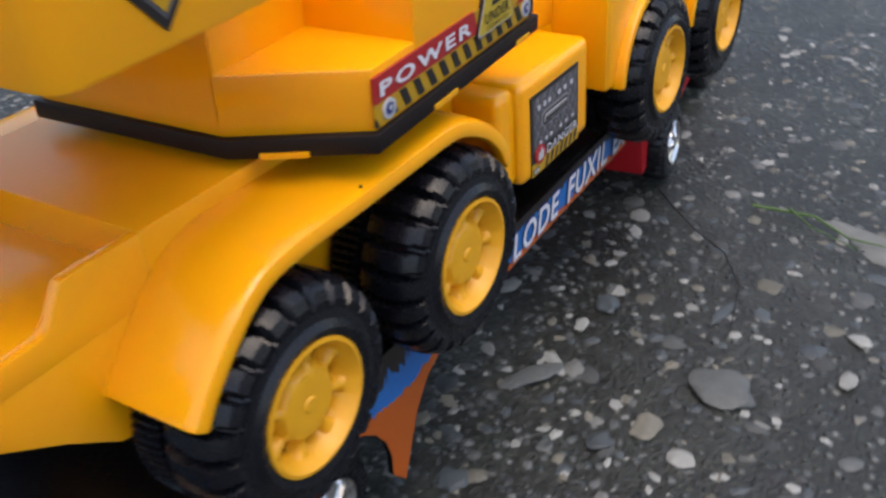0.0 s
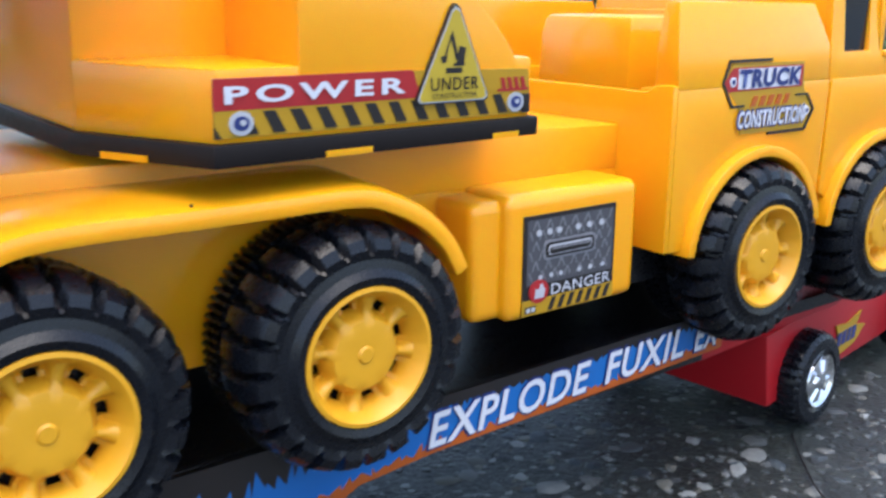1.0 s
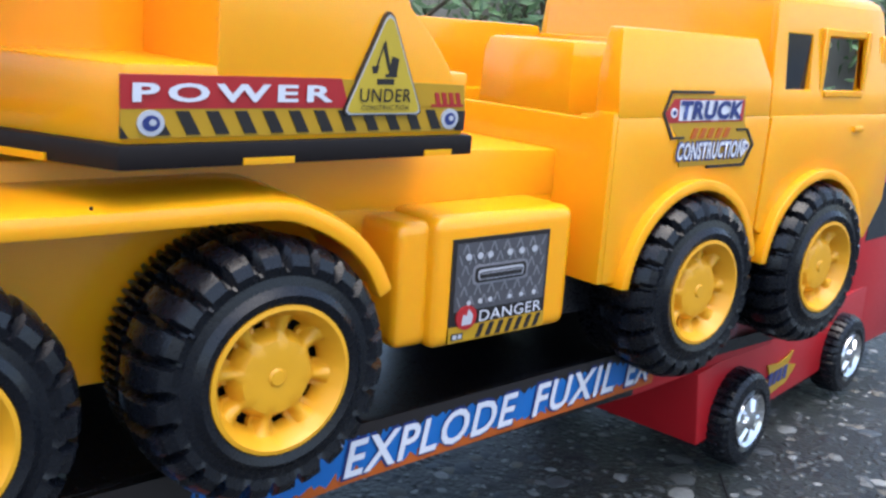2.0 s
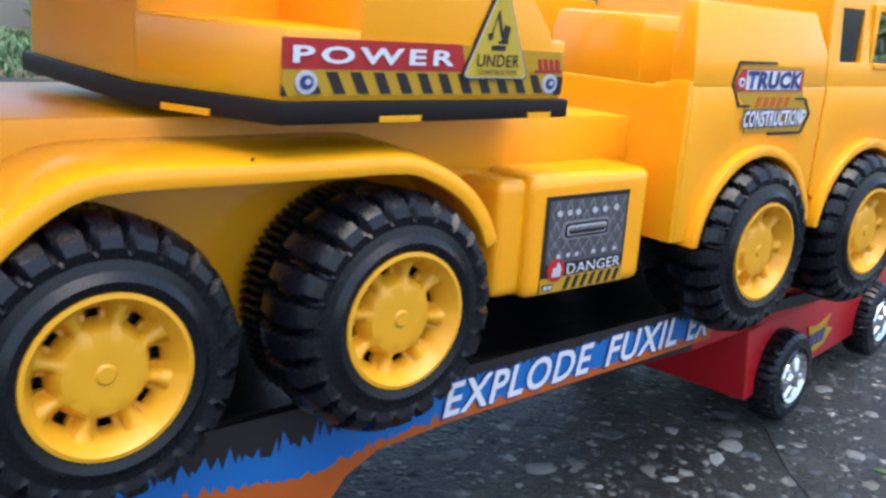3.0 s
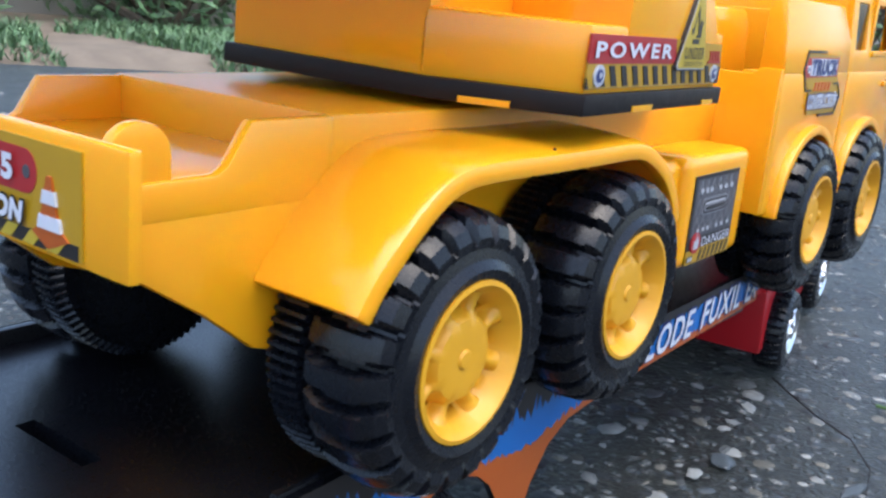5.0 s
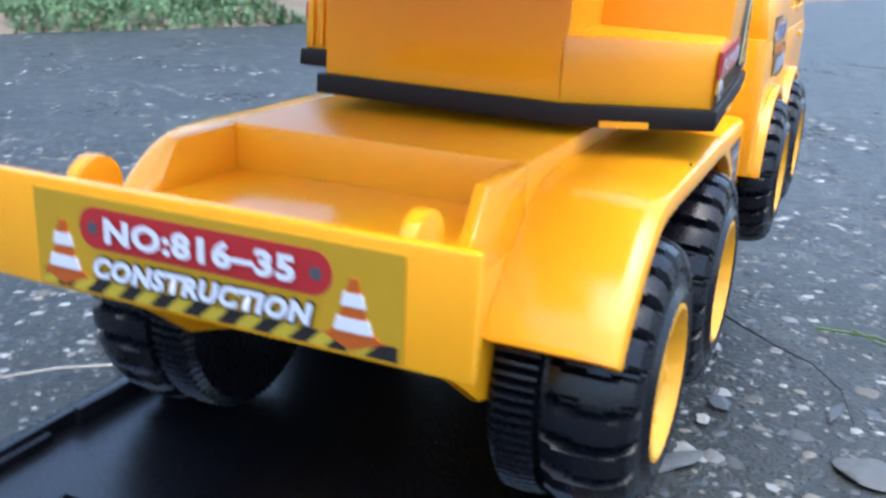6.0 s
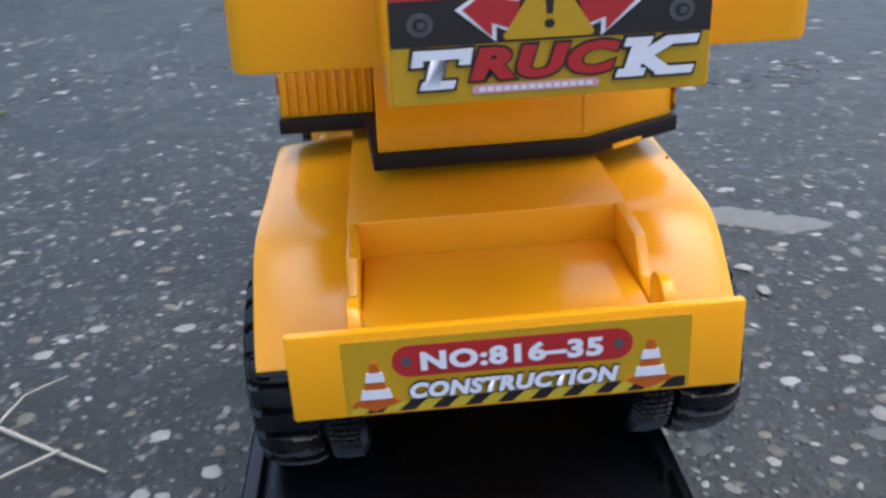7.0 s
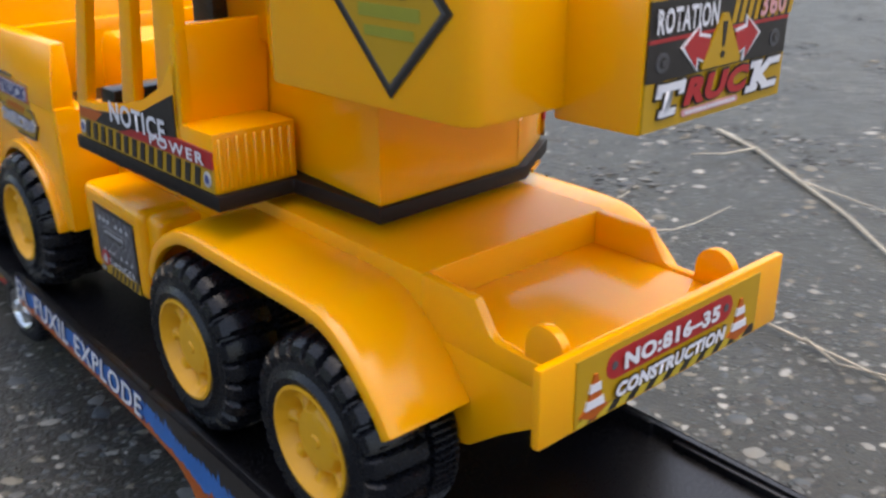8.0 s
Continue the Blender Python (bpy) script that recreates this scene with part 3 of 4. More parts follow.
box(bm, 0.0866, 0.1722, 0.0330, 0.0640, 0.1562, 0.1600), box(bm, 0.1695, 0.1724, 0.0330, 0.0640, 0.1562, 0.1700)
upper("cab_tub_floor", soften(bm, 0.0006), YELLOW, narrow=0.035)
bm = bmesh.new()
prism(bm, [(0.0868, 0.1750), (0.0912, 0.1750), (0.0892, 0.2100), (0.0850, 0.2100)], "y", 0.0300, 0.0660)
upper("cab_back_panel", soften(bm, 0.0007), YELLOW, narrow=0.035)
for (x0, z0), (x1, z1), w in (((0.1700, 0.1690), (0.1510, 0.2380), 0.0048), ((0.1275, 0.1720), (0.1170, 0.2380), 0.0050), ((0.0945, 0.1780), (0.0910, 0.2380), 0.0085)):
    bm = bmesh.new()
    prism(bm, [(x0 - w, z0), (x0 + w, z0), (x1 + 0.8 * w, z1), (x1 - 0.8 * w, z1)], "y", 0.0615, 0.0657)
    upper("cab_post", soften(bm, 0.0006), YELLOW, narrow=0.035)
bm = bmesh.new()
box(bm, 0.084, 0.165, 0.0290, 0.0630, 0.2370, 0.2405)
upper("cab_roof_panel", soften(bm, 0.001), YELLOW)
for x0, x1, y0, y1, z0, z1 in ((0.1450, 0.1570, 0.0350, 0.0600, 0.1600, 0.1785), (0.1100, 0.1250, 0.0120, 0.0350, 0.1600, 0.2250)):
    bm = bmesh.new()
    box(bm, x0, x1, y0, y1, z0, z1)
    upper("operator_seat", soften(bm, 0.0018, 2), BLACK, "small black plastic seat")

def in_upper(origin, u, v):
    return SWING @ frame_of(origin, u, v)


# POWER strip on the side housing
f = in_upper((0.0378, -0.0681, 0.1578), (1, 0, 0), (0, 0, 1)) @ Matrix.Diagonal((1.072, 0.90, 1, 1))
W, H = 0.0935, 0.0150
polys = [(rect(0, 0, W, 0.0075), 0, 0), ([(0, 0.0070), (0.0555, 0.0070), (0.0530, 0.0150), (0, 0.0150)], 1, 1), ([(0.0530, 0.0070), (W, 0.0070), (W - 0.0012, 0.0138), (0.0530, 0.0148)], 2, 0)]
for i in range(13):
    x = 0.0048 + i * 0.0068
    polys.append(([(x + 0.0026, 0.0006), (x + 0.0058, 0.0006), (x + 0.0030, 0.0064), (x, 0.0064)], 3, 2))
polys += [([(0, 0), (0.0016, 0), (0, 0.0030)], 3, 2), ([(W - 0.003, 0.0), (W, 0), (W, 0.006), (W - 0.0048, 0.006)], 3, 2)]
polys.append((rect(0.0575, 0.0072, 0.0640, 0.0105), 1, 2))
for i in range(4):
    polys.append((rect(0.0832 + 0.0024 * i, 0.0078, 0.0846 + 0.0024 * i, 0.0115, -0.0010), 1, 2))
polys.append((rect(0.0815, 0.0072, 0.0925, 0.0080), 1, 2))
for x in (0.0062, 0.0880):
    polys += [(disc(x, 0.0036, 0.0029, 20, 0.0031), 4, 4), (disc(x, 0.0036, 0.0019, 16), 5, 5), (disc(x + 0.0003, 0.0038, 0.0008, 10), 4, 6)]
power = sticker("sticker", f, polys, [S_YEL, S_RED, S_YEL, S_BLK, S_SILV, S_NAVY], crane, "red and black-striped warning strip sticker")
words("POWER", f, 0.0022, 0.0086, 0.0505, 0.0132, S_WHT, power, bold=0.03, lift=5, space=1.3)

# UNDER CONSTRUCTION triangle
f = in_upper((0.0952, -0.0682, 0.1622), (1, 0, 0), (0, 0, 1)) @ Matrix.Diagonal((1.02, 1.02, 1, 1))
tri = [(0, 0.0008), (0.0010, 0), (0.0240, 0), (0.0250, 0.0008), (0.0247, 0.0020), (0.0140, 0.0245), (0.0125, 0.0255), (0.0112, 0.0245), (0.0003, 0.0020)]
shrink = lambda k: [(0.0125 + (x - 0.0125) * k, 0.0088 + (y - 0.0088) * k) for x, y in tri]
polys = [(tri, 0, 7), (shrink(0.96), 3, 8), (shrink(0.92), 1, 9),
         (rect(0.0095, 0.0078, 0.0150, 0.0092), 0, 10), (rect(0.0120, 0.0096, 0.0158, 0.0104), 0, 10), ([(0.0130, 0.0104), (0.0156, 0.0104), (0.0162, 0.0142), (0.0138, 0.0148)], 0, 10), ([(0.0138, 0.0112), (0.0128, 0.0112), (0.0106, 0.0172), (0.0114, 0.0186)], 0, 10),
         ([(0.0108, 0.0178), (0.0114, 0.0186), (0.0094, 0.0120), (0.0088, 0.0122)], 0, 10), ([(0.0076, 0.0122), (0.0098, 0.0124), (0.0094, 0.0106), (0.0080, 0.0104)], 0, 10)]
under = sticker("sticker", f, polys, [S_BLK, S_LEMON, S_GRY, S_SILV], crane, "triangular yellow warning sticker with a digger sign")
words("UNDER", f, 0.0042, 0.0034, 0.0208, 0.0068, S_BLK, under, bold=0.01, lift=12)
words("CONSTRUCTION", f, 0.0048, 0.0014, 0.0202, 0.0027, S_BLK, under, bold=0.01, lift=12)

# NOTICE strip on the operator's tub
f = in_upper((0.1722, 0.0623, 0.1568), (-1, 0.035, 0), (0, 0, 1)) @ Matrix.Diagonal((0.785, 0.98, 1, 1))
polys = [([(0, 0), (0.1340, 0), (0.1340, 0.0086), (0.0005, 0.0086)], 0, 0), ([(0.0020, 0.0085), (0.1040, 0.0090), (0.1040, 0.0300), (0.0930, 0.0265), (0.0730, 0.0200), (0.0480, 0.0155), (0.0220, 0.0132), (0.0025, 0.0125)], 3, 1), ([(0.0450, 0.0082), (0.1340, 0.0085), (0.1340, 0.0145), (0.1040, 0.0150), (0.0600, 0.0112)], 1, 2), ([(0.0020, 0.0085), (0.0200, 0.0085), (0.0300, 0.0132), (0.0025, 0.0125)], 4, 2)]
for i in range(14):
    x = 0.0075 + i * 0.0085
    polys.append(([(x, 0.0008), (x + 0.0042, 0.0008), (x + 0.0060, 0.0078), (x + 0.0018, 0.0078)], 3, 3))
for x in (0.0045, 0.1295):
    polys += [(disc(x, 0.0045, 0.0028, 18), 5, 4), (disc(x, 0.0045, 0.0016, 14), 6, 5)]
notice = sticker("sticker", f, polys, [S_YEL, S_RED, S_YEL, S_BLK, S_ORG, S_SILV, S_NAVY], crane, "striped notice sticker on the operator's tub")
words("NOTICE", f, 0.0400, 0.0116, 0.0960, 0.0200, S_WHT, notice, bold=0.03, lift=6)
words("POWER", f, 0.0800, 0.0092, 0.1290, 0.0136, S_WHT, notice, bold=0.025, lift=7, space=1.3)


# diamond signs on both flared sides
def diamond(s):
    f = in_upper((-0.0262, 0.0700 if s > 0 else -0.0670, 0.2268), (-s, 0, 0), (0, 0, 1))
    r = 0.0222
    dia = lambda k: [(0, -r * k), (0.95 * r * k, 0), (0, r * k), (-0.95 * r * k, 0)]
    polys = [(dia(1.0), 0, 1), (dia(0.90), 2, 2), (dia(0.84), 1, 3), (rect(-0.005, 0.0082, 0.001, 0.0105), 0, 5), ([(0.001, 0.008), (0.003, 0.008), (-0.003, 0.0155), (-0.0045, 0.0150)], 0, 5), (rect(-0.006, 0.002, 0.006, 0.0032), 0, 5), (rect(-0.004, 0.0036, 0.004, 0.0075), 0, 5), (rect(-0.011, -0.003, 0.011, 0.0002), 3, 4), (rect(-0.009, -0.0075, 0.009, -0.0050), 3, 4)]
    sticker("sticker", f, polys, [S_BLK, S_YEL, S_GRY, S_MOSS], crane, "black-edged yellow diamond warning sticker")


both(diamond)

# rotation sticker on the counterweight
f = in_upper((-0.0758, 0.0356, 0.1984), (0, -1, 0), (0, 0, 1)) @ Matrix.Diagonal((1.0, 0.88, 1.0, 1.0))
W, H = 0.0670, 0.0370
polys = [(rect(0, 0, W, H), 0, 0), (rect(0, 0.0135, W, H - 0.0020), 1, 1), (rect(0, 0.0240, W, 0.0250), 2, 2)]
for i in range(9):
    polys.append((rect(0.0365 + 0.0037 * i, 0.0255, 0.0385 + 0.0037 * i, 0.0345, 0.002), 0, 2))
for x in (0.0062, 0.0605):
    polys += [(disc(x, 0.0186, 0.0027, 20), 3, 3), (disc(x, 0.0186, 0.0016, 14), 1, 4), (rect(x - 0.0004, 0.0178, x + 0.0010, 0.0192), 3, 5)]
polys.append(([(0.0235, 0.0142), (0.0415, 0.0142), (0.0420, 0.0152), (0.0338, 0.0290), (0.0314, 0.0290), (0.0232, 0.0152)], 4, 6))
polys += [([(0.0314, 0.0268), (0.0338, 0.0268), (0.0332, 0.0196), (0.0320, 0.0196)], 1, 7), (disc(0.0326, 0.0174, 0.0011, 10), 1, 7)]
for sgn, cx in ((-1, 0.0326), (1, 0.0326)):
    for grow, mat, lay in ((0.0009, 5, 4), (0.0, 2, 5)):
        g = grow
        polys.append(([(cx + sgn * (0.0178 + 1.6 * g), 0.0215), (cx + sgn * (0.0118 - g), 0.0262 + 1.3 * g), (cx + sgn * (0.0118 - g), 0.0238 + g), (cx + sgn * 0.0060, 0.0228 + g), (cx + sgn * 0.0075, 0.0165 - g), (cx + sgn * (0.0118 - g), 0.0182 - g), (cx + sgn * (0.0118 - g), 0.0150 - 1.3 * g)], mat, lay))
polys.append((pill(0.0165, 0.0018, 0.0435, 0.0038, 0.0009), 6, 3))
for i in range(14):
    polys.append((rect(0.0180 + 0.00175 * i, 0.0023, 0.0192 + 0.00175 * i, 0.0033), 5, 4))
for x0, x1, y0, y1 in ((0.0056, 0.0126, 0.0036, 0.0055), (0.0040, 0.0064, 0.0090, 0.0128), (0.0138, 0.0162, 0.0090, 0.0128), (0.0468, 0.0528, 0.0036, 0.0055), (0.0552, 0.0632, 0.0036, 0.0055), (0.0484, 0.0540, 0.0108, 0.0128), (0.0570, 0.0640, 0.0108, 0.0128)):
    polys += [(rect(x0 - 0.0006, y0 - 0.0006, x1 + 0.0006, y1 + 0.0006, 0.0006), 1, 4), (rect(x0, y0, x1, y1, 0.0006), 5, 6)]
rot = sticker("sticker", f, polys, [S_YEL, S_BLK, S_RED, S_GRY, S_YEL, S_WHT, S_PINK], crane, "yellow and black rotation warning sticker with red arrows")
words("ROTATION", f, 0.0022, 0.0262, 0.0290, 0.0330, S_WHT, rot, bold=0.03, lift=6)
words("360", f, 0.0500, 0.0262, 0.0635, 0.0330, S_PINK, rot, bold=0.03, lift=7)
for text, x0, x1, mat, y0 in (("T", 0.0045, 0.0155, S_WHT, 0.0036), ("RUC", 0.0160, 0.0475, S_RED, 0.0050), ("K", 0.0480, 0.0620, S_WHT, 0.0036)):
    words(text, f, x0 - 0.0006, y0 - 0.0006, x1 + 0.0006, 0.0134, S_BLK, rot, shear=0.2, bold=0.09, lift=5)
    words(text, f, x0, y0, x1, 0.0128, mat, rot, shear=0.2, bold=0.055, lift=7)

# tail plate sticker
f = frame_of((-0.0757, 0.0415, 0.1250), (0, -1, 0), (0, 0, 1)) @ Matrix.Diagonal((0.965, 0.99, 1, 1))
W, H = 0.0860, 0.0200
polys = [(rect(0, 0, W, H), 0, 0), (pill(0.0120, 0.0095, 0.0715, 0.0180, 0.0042), 1, 1), (disc(0.0155, 0.0137, 0.0013, 14), 4, 2), (disc(0.0680, 0.0137, 0.0013, 14), 4, 2), (rect(0.002, 0.0, W - 0.001, 0.0030), 2, 1)]
for i in range(10):
    polys.append((rect(0.0005 + 0.0082 * i, 0.0001, 0.0045 + 0.0082 * i, 0.0029, 0.0030), 5, 2))
for cx in (0.0075, 0.0760):
    polys += [([(cx - 0.0062, 0.0030), (cx - 0.0005, 0.0005), (cx + 0.0062, 0.0030), (cx + 0.0020, 0.0055), (cx - 0.0020, 0.0055)], 3, 3), ([(cx - 0.0036, 0.0035), (cx + 0.0036, 0.0035), (cx + 0.0007, 0.0142), (cx - 0.0007, 0.0142)], 3, 4),
              ([(cx - 0.0040, 0.0042), (cx + 0.0040, 0.0042), (cx + 0.0033, 0.0068), (cx - 0.0033, 0.0068)], 6, 5), ([(cx - 0.0025, 0.0090), (cx + 0.0025, 0.0090), (cx + 0.0019, 0.0115), (cx - 0.0019, 0.0115)], 6, 5)]
tail = sticker("sticker", f, polys, [S_YEL, S_RED, S_BLK, S_ORG, S_GRY, S_LEMON, S_WHT], crane, "ochre tail sticker with red bar and traffic cones")
words("NO:816\u201335", f, 0.0190, 0.0112, 0.0640, 0.0166, S_WHT, tail, bold=0.05, lift=6)
words("CONSTRUCTION", f, 0.0158 - 0.0003, 0.0033, 0.0680 + 0.0003, 0.0086, S_BLK, tail, bold=0.10, shear=0.2, lift=6)
words("CONSTRUCTION", f, 0.0158, 0.0037, 0.0680, 0.0082, S_WHT, tail, bold=0.06, shear=0.2, lift=8)

# ---- the toy flatbed under the crane truck ----
MID = 0.0135
carrier = thing("flatbed_truck", (0.1, MID, -0.006), "toy low loader, black bed with flame stickers and a red tractor", "toy truck")


def holed_plate(xs, ys, skip, z0, z1):
    bm = bmesh.new()
    nx, ny = len(xs) - 1, len(ys) - 1
    top = {(i, k): bm.verts.new((xs[i], ys[k], z1)) for i in range(nx + 1) for k in range(ny + 1)}
    low = {(i, k): bm.verts.new((xs[i], ys[k], z0)) for i in range(nx + 1) for k in range(ny + 1)}
    solid = lambda i, k: 0 <= i < nx and 0 <= k < ny and (i, k) not in skip
    for i in range(nx):
        for k in range(ny):
            if not solid(i, k):
                continue
            c = ((i, k), (i + 1, k), (i + 1, k + 1), (i, k + 1))
            bm.faces.new([top[q] for q in c]), bm.faces.new([low[q] for q in c[::-1]])
            for j, (di, dk) in enumerate(((0, -1), (1, 0), (0, 1), (-1, 0))):
                if not solid(i + di, k + dk):
                    p, q = c[j], c[(j + 1) % 4]
                    bm.faces.new((top[q], top[p], low[p], low[q]))
    for v in [v for v in bm.verts if not v.link_faces]:
        bm.verts.remove(v)
    return bm


YR, YL = -0.0515, 0.0785
xs = [-0.170, -0.0680, -0.0625, -0.0528, -0.0474, 0.3600]
ys = [YR, -0.0035, 0.0262, 0.0550, YL]
slots = {(3, 1), (1, 2)}
part("bed", holed_plate(xs, ys, slots, 0.0570, BED_Z), BLACK, carrier)
bm = bmesh.new()
box(bm, -0.168, 0.240, YR + 0.004, YL - 0.004, 0.0480, 0.0500)
part("bed_floor", bm, BLACK, carrier)
for y in (YR, YL - 0.0025):
    for x0, x1 in ((-0.170, -0.046), (-0.036, 0.110), (0.112, 0.250)):
        bm = bmesh.new()
        box(bm, x0, x1, y, y + 0.0025, 0.0500, 0.0680 if x0 > -0.1 else 0.0655)
        part("bed_rail", soften(bm, 0.0005), BLACK, carrier)

# side panels: deep over the rear wheels, a narrow strip ahead of them
WHEEL_X = (0.026, -0.050)
CR, GZ = 0.0243, -0.005


def arch(cx, r, a0, a1, n=10):
    return [(cx + r * math.cos(radians(a0 + (a1 - a0) * i / n)), CR + GZ + 0.003 + r * math.sin(radians(a0 + (a1 - a0) * i / n))) for i in range(n + 1)]


PANEL_LOW = [(-0.150, 0.0480), (-0.090, 0.0460), (-0.084, 0.0200)] + arch(WHEEL_X[1], 0.0270, 190, 12)[1:] + [(-0.012, 0.0120)] + arch(WHEEL_X[0], 0.0270, 168, -12)[1:] + [
    (0.0590, 0.0090), (0.0640, 0.0200), (0.0700, 0.0330), (0.0780, 0.0425), (0.0890, 0.0480), (0.1173, 0.0506), (0.2100, 0.0530), (0.2580, 0.0545)]
PANEL_TOP = [(0.2580, 0.0705), (0.1100, 0.0685), (-0.150, 0.0660)]
rng = random.Random(5)


def ragged(pts, step, size):
    """A line through the points, broken into licks of flame."""
    out = []
    for (x0, y0), (x1, y1) in zip(pts, pts[1:]):
        n = max(2, int(abs(x1 - x0) / step))
        for i in range(n):
            t = i / n
            amp = size * (0.2 + 1.3 * rng.random() ** 1.7)
            out.append((x0 + (x1 - x0) * t + rng.uniform(-0.7, 0.7) * step, y0 + (y1 - y0) * t + (amp if i % 2 else -0.4 * amp)))
    return out + [pts[-1]]


def panel(s):
    y0, y1 = (YR - 0.0022, YR) if s < 0 else (YL, YL + 0.0022)
    bm = bmesh.new()
    prism(bm, PANEL_LOW + PANEL_TOP, "y", y0, y1)
    side = part("side_panel", bm, BLACK, carrier, "black side panel with blue and orange flames")
    yo = y0 if s < 0 else y1
    u = 1 if s < 0 else -1
    f = frame_of((0, yo, 0), (u, 0, 0), (0, 0, 1))
    flip = lambda pts: [(u * x, z) for x, z in pts] if s < 0 else [(u * x, z) for x, z in pts][::-1]
    blue_low = ragged([(-0.150, 0.050), (-0.020, 0.0480), (0.030, 0.0500), (0.066, 0.0460), (0.092, 0.0510), (0.117, 0.0530), (0.258, 0.0580)], 0.0020, 0.0020)
    blue_top = ragged([(0.258, 0.0670), (0.117, 0.0645), (0.085, 0.0590), (0.050, 0.0570), (-0.150, 0.0580)], 0.0016, 0.0042)
    blue_top = [(x, min(z, 0.0652 + 0.018 * max(0.0, x - 0.11))) for x, z in blue_top]
    part("flame_print", flat(flip(PANEL_LOW + [(0.258, 0.0640), (-0.150, 0.0600)]), f, 0.0002), S_ORG, side, "orange print")
    part("flame_print", flat(flip(blue_low + blue_top), f, 0.0003), S_BLU, side, "blue flame print")
    black = blue_top[::-1] + [(0.258, 0.0705), (0.110, 0.0686), (-0.150, 0.0661)]
    part("flame_print", flat(flip(black), f, 0.0004), S_BLK, side)
    xs3 = (("EXPLODE", 0.1155, 0.186), ("FUXIL", 0.1930, 0.2355), ("EX", 0.2420, 0.2570)) if s < 0 else (("EXPLODE", -0.185, -0.114), ("FUXIL", -0.234, -0.192), ("EX", -0.258, -0.242))
    for text, a, b in xs3:
        for grow, mat, lift in ((0.0008, S_NAVY, 2), (0.0, S_WHT, 5)):
            words(text, f @ Matrix.Rotation(radians(1.8 * u), 4, "Z") @ Matrix.Translation((0, 0.0008 if s < 0 else 0.0018, 0)), a - grow, 0.0482 - grow, b + grow, 0.0598 + grow, mat, side, shear=0.25, bold=0.02, lift=lift)


def flat(pts, place, lift):
    bm = bmesh.new()
    vs = [bm.verts.new(place @ Vector((x, z, lift))) for x, z in pts]
    es = [bm.edges.new((a, b)) for a, b in zip(vs, vs[1:] + vs[:1])]
    bmesh.ops.triangle_fill(bm, edges=es, use_beauty=True)
    return bm


both(panel)


# the tractor stands turned to one side
MT = 0.006
TURN = Matrix.Translation((0.333, MT, 0)) @ Matrix.Rotation(radians(6), 4, "Z") @ Matrix.Translation((-0.333, -MT, 0))


# small wheels with chrome hubs
def small_tyre():
    bm = bmesh.new()
    rows = [(0.0120, 0.0020, 0), (0.0150, 0.0, 0), (0.0195, 0.0004, 0), (0.0215, 0.0020, 0.7), (0.0225, 0.0045, 1), (0.0225, 0.0125, 1), (0.0215, 0.0150, 0.7), (0.0190, 0.0165, 0), (0.0080, 0.0165, 0)]
    n, grid = 160, []
    for r, h, k in rows:
        grid.append([bm.verts.new(((r - (0.0011 * k if i % 5 == 0 else 0)) * math.cos(2 * math.pi * i / n), h, (r - (0.0011 * k if i % 5 == 0 else 0)) * math.sin(2 * math.pi * i / n))) for i in range(n)])
    for p, q in zip(grid, grid[1:]):
        for i in range(n):
            bm.faces.new((p[i], p[(i + 1) % n], q[(i + 1) % n], q[i]))
    bm.faces.new(grid[-1])
    return finish("tyre", bm, TYRE, 24)


def small_hub():
    bm = bmesh.new()
    n, grid = 60, []
    for r, h in ((0.0008, -0.0012), (0.0035, -0.0006), (0.0042, 0.0010), (0.0095, 0.0022), (0.0108, 0.0010), (0.0124, -0.0004), (0.0130, 0.0014)):
        grid.append([bm.verts.new((r * math.cos(2 * math.pi * i / n), h - (0.0014 if 0.004 < r < 0.0100 and (i % 12) < 6 else 0), r * math.sin(2 * math.pi * i / n))) for i in range(n)])
    for p, q in zip(grid, grid[1:]):
        for i in range(n):
            bm.faces.new((p[i], p[(i + 1) % n], q[(i + 1) % n], q[i]))
    bm.faces.new(grid[0])
    return finish("hub", bm, CHROME, 24)


ST, SH = small_tyre(), small_hub()
for k, x in enumerate((*WHEEL_X, 0.333, 0.470)):
    for s in (-1, 1):
        y = MID + s * 0.0610 if k < 2 else MT + s * (0.0570, 0.0480)[k - 2]
        m = (TURN if k > 1 else Matrix()) @ pose(x, y, CR + GZ, 0, 0, 0 if s < 0 else 180) @ pose(0, 0, 0, 0, 17 * k + 5, 0)
        w = hang(new("wheel", ST), carrier, m)
        h = new("hub", SH)
        h.parent = w
        tagged(h, label="chrome hub")
    bm = bmesh.new()
    lathe(bm, [(0.003, MT - 0.040), (0.003, MT + 0.040)], 10, "y", (x, 0, CR + GZ))
    part("axle", bm, SLAB, carrier, turn=TURN if k > 1 else None)

# red tractor: neck under the bed, body, cab
bm = bmesh.new()
prism(bm, [(0.302, 0.0120), (0.520, 0.0120), (0.520, 0.0520), (0.370, 0.0500), (0.296, 0.0470)], "y", MT - 0.0480, MT + 0.0480)
for v in bm.verts:
    v.co.y = MT + (v.co.y - MT) * (1 - 1.2 * max(0, v.co.x - 0.310))
red_body = part("tractor_body", soften(bm, 0.0015), RED, carrier, turn=TURN)
bm = bmesh.new()
prism(bm, [(0.240, 0.0530), (0.262, 0.0440), (0.362, 0.0500), (0.362, 0.0568), (0.240, 0.0568)], "y", MID - 0.0560, MID + 0.0560)
part("neck", soften(bm, 0.0008), RED, carrier)
bm = bmesh.new()
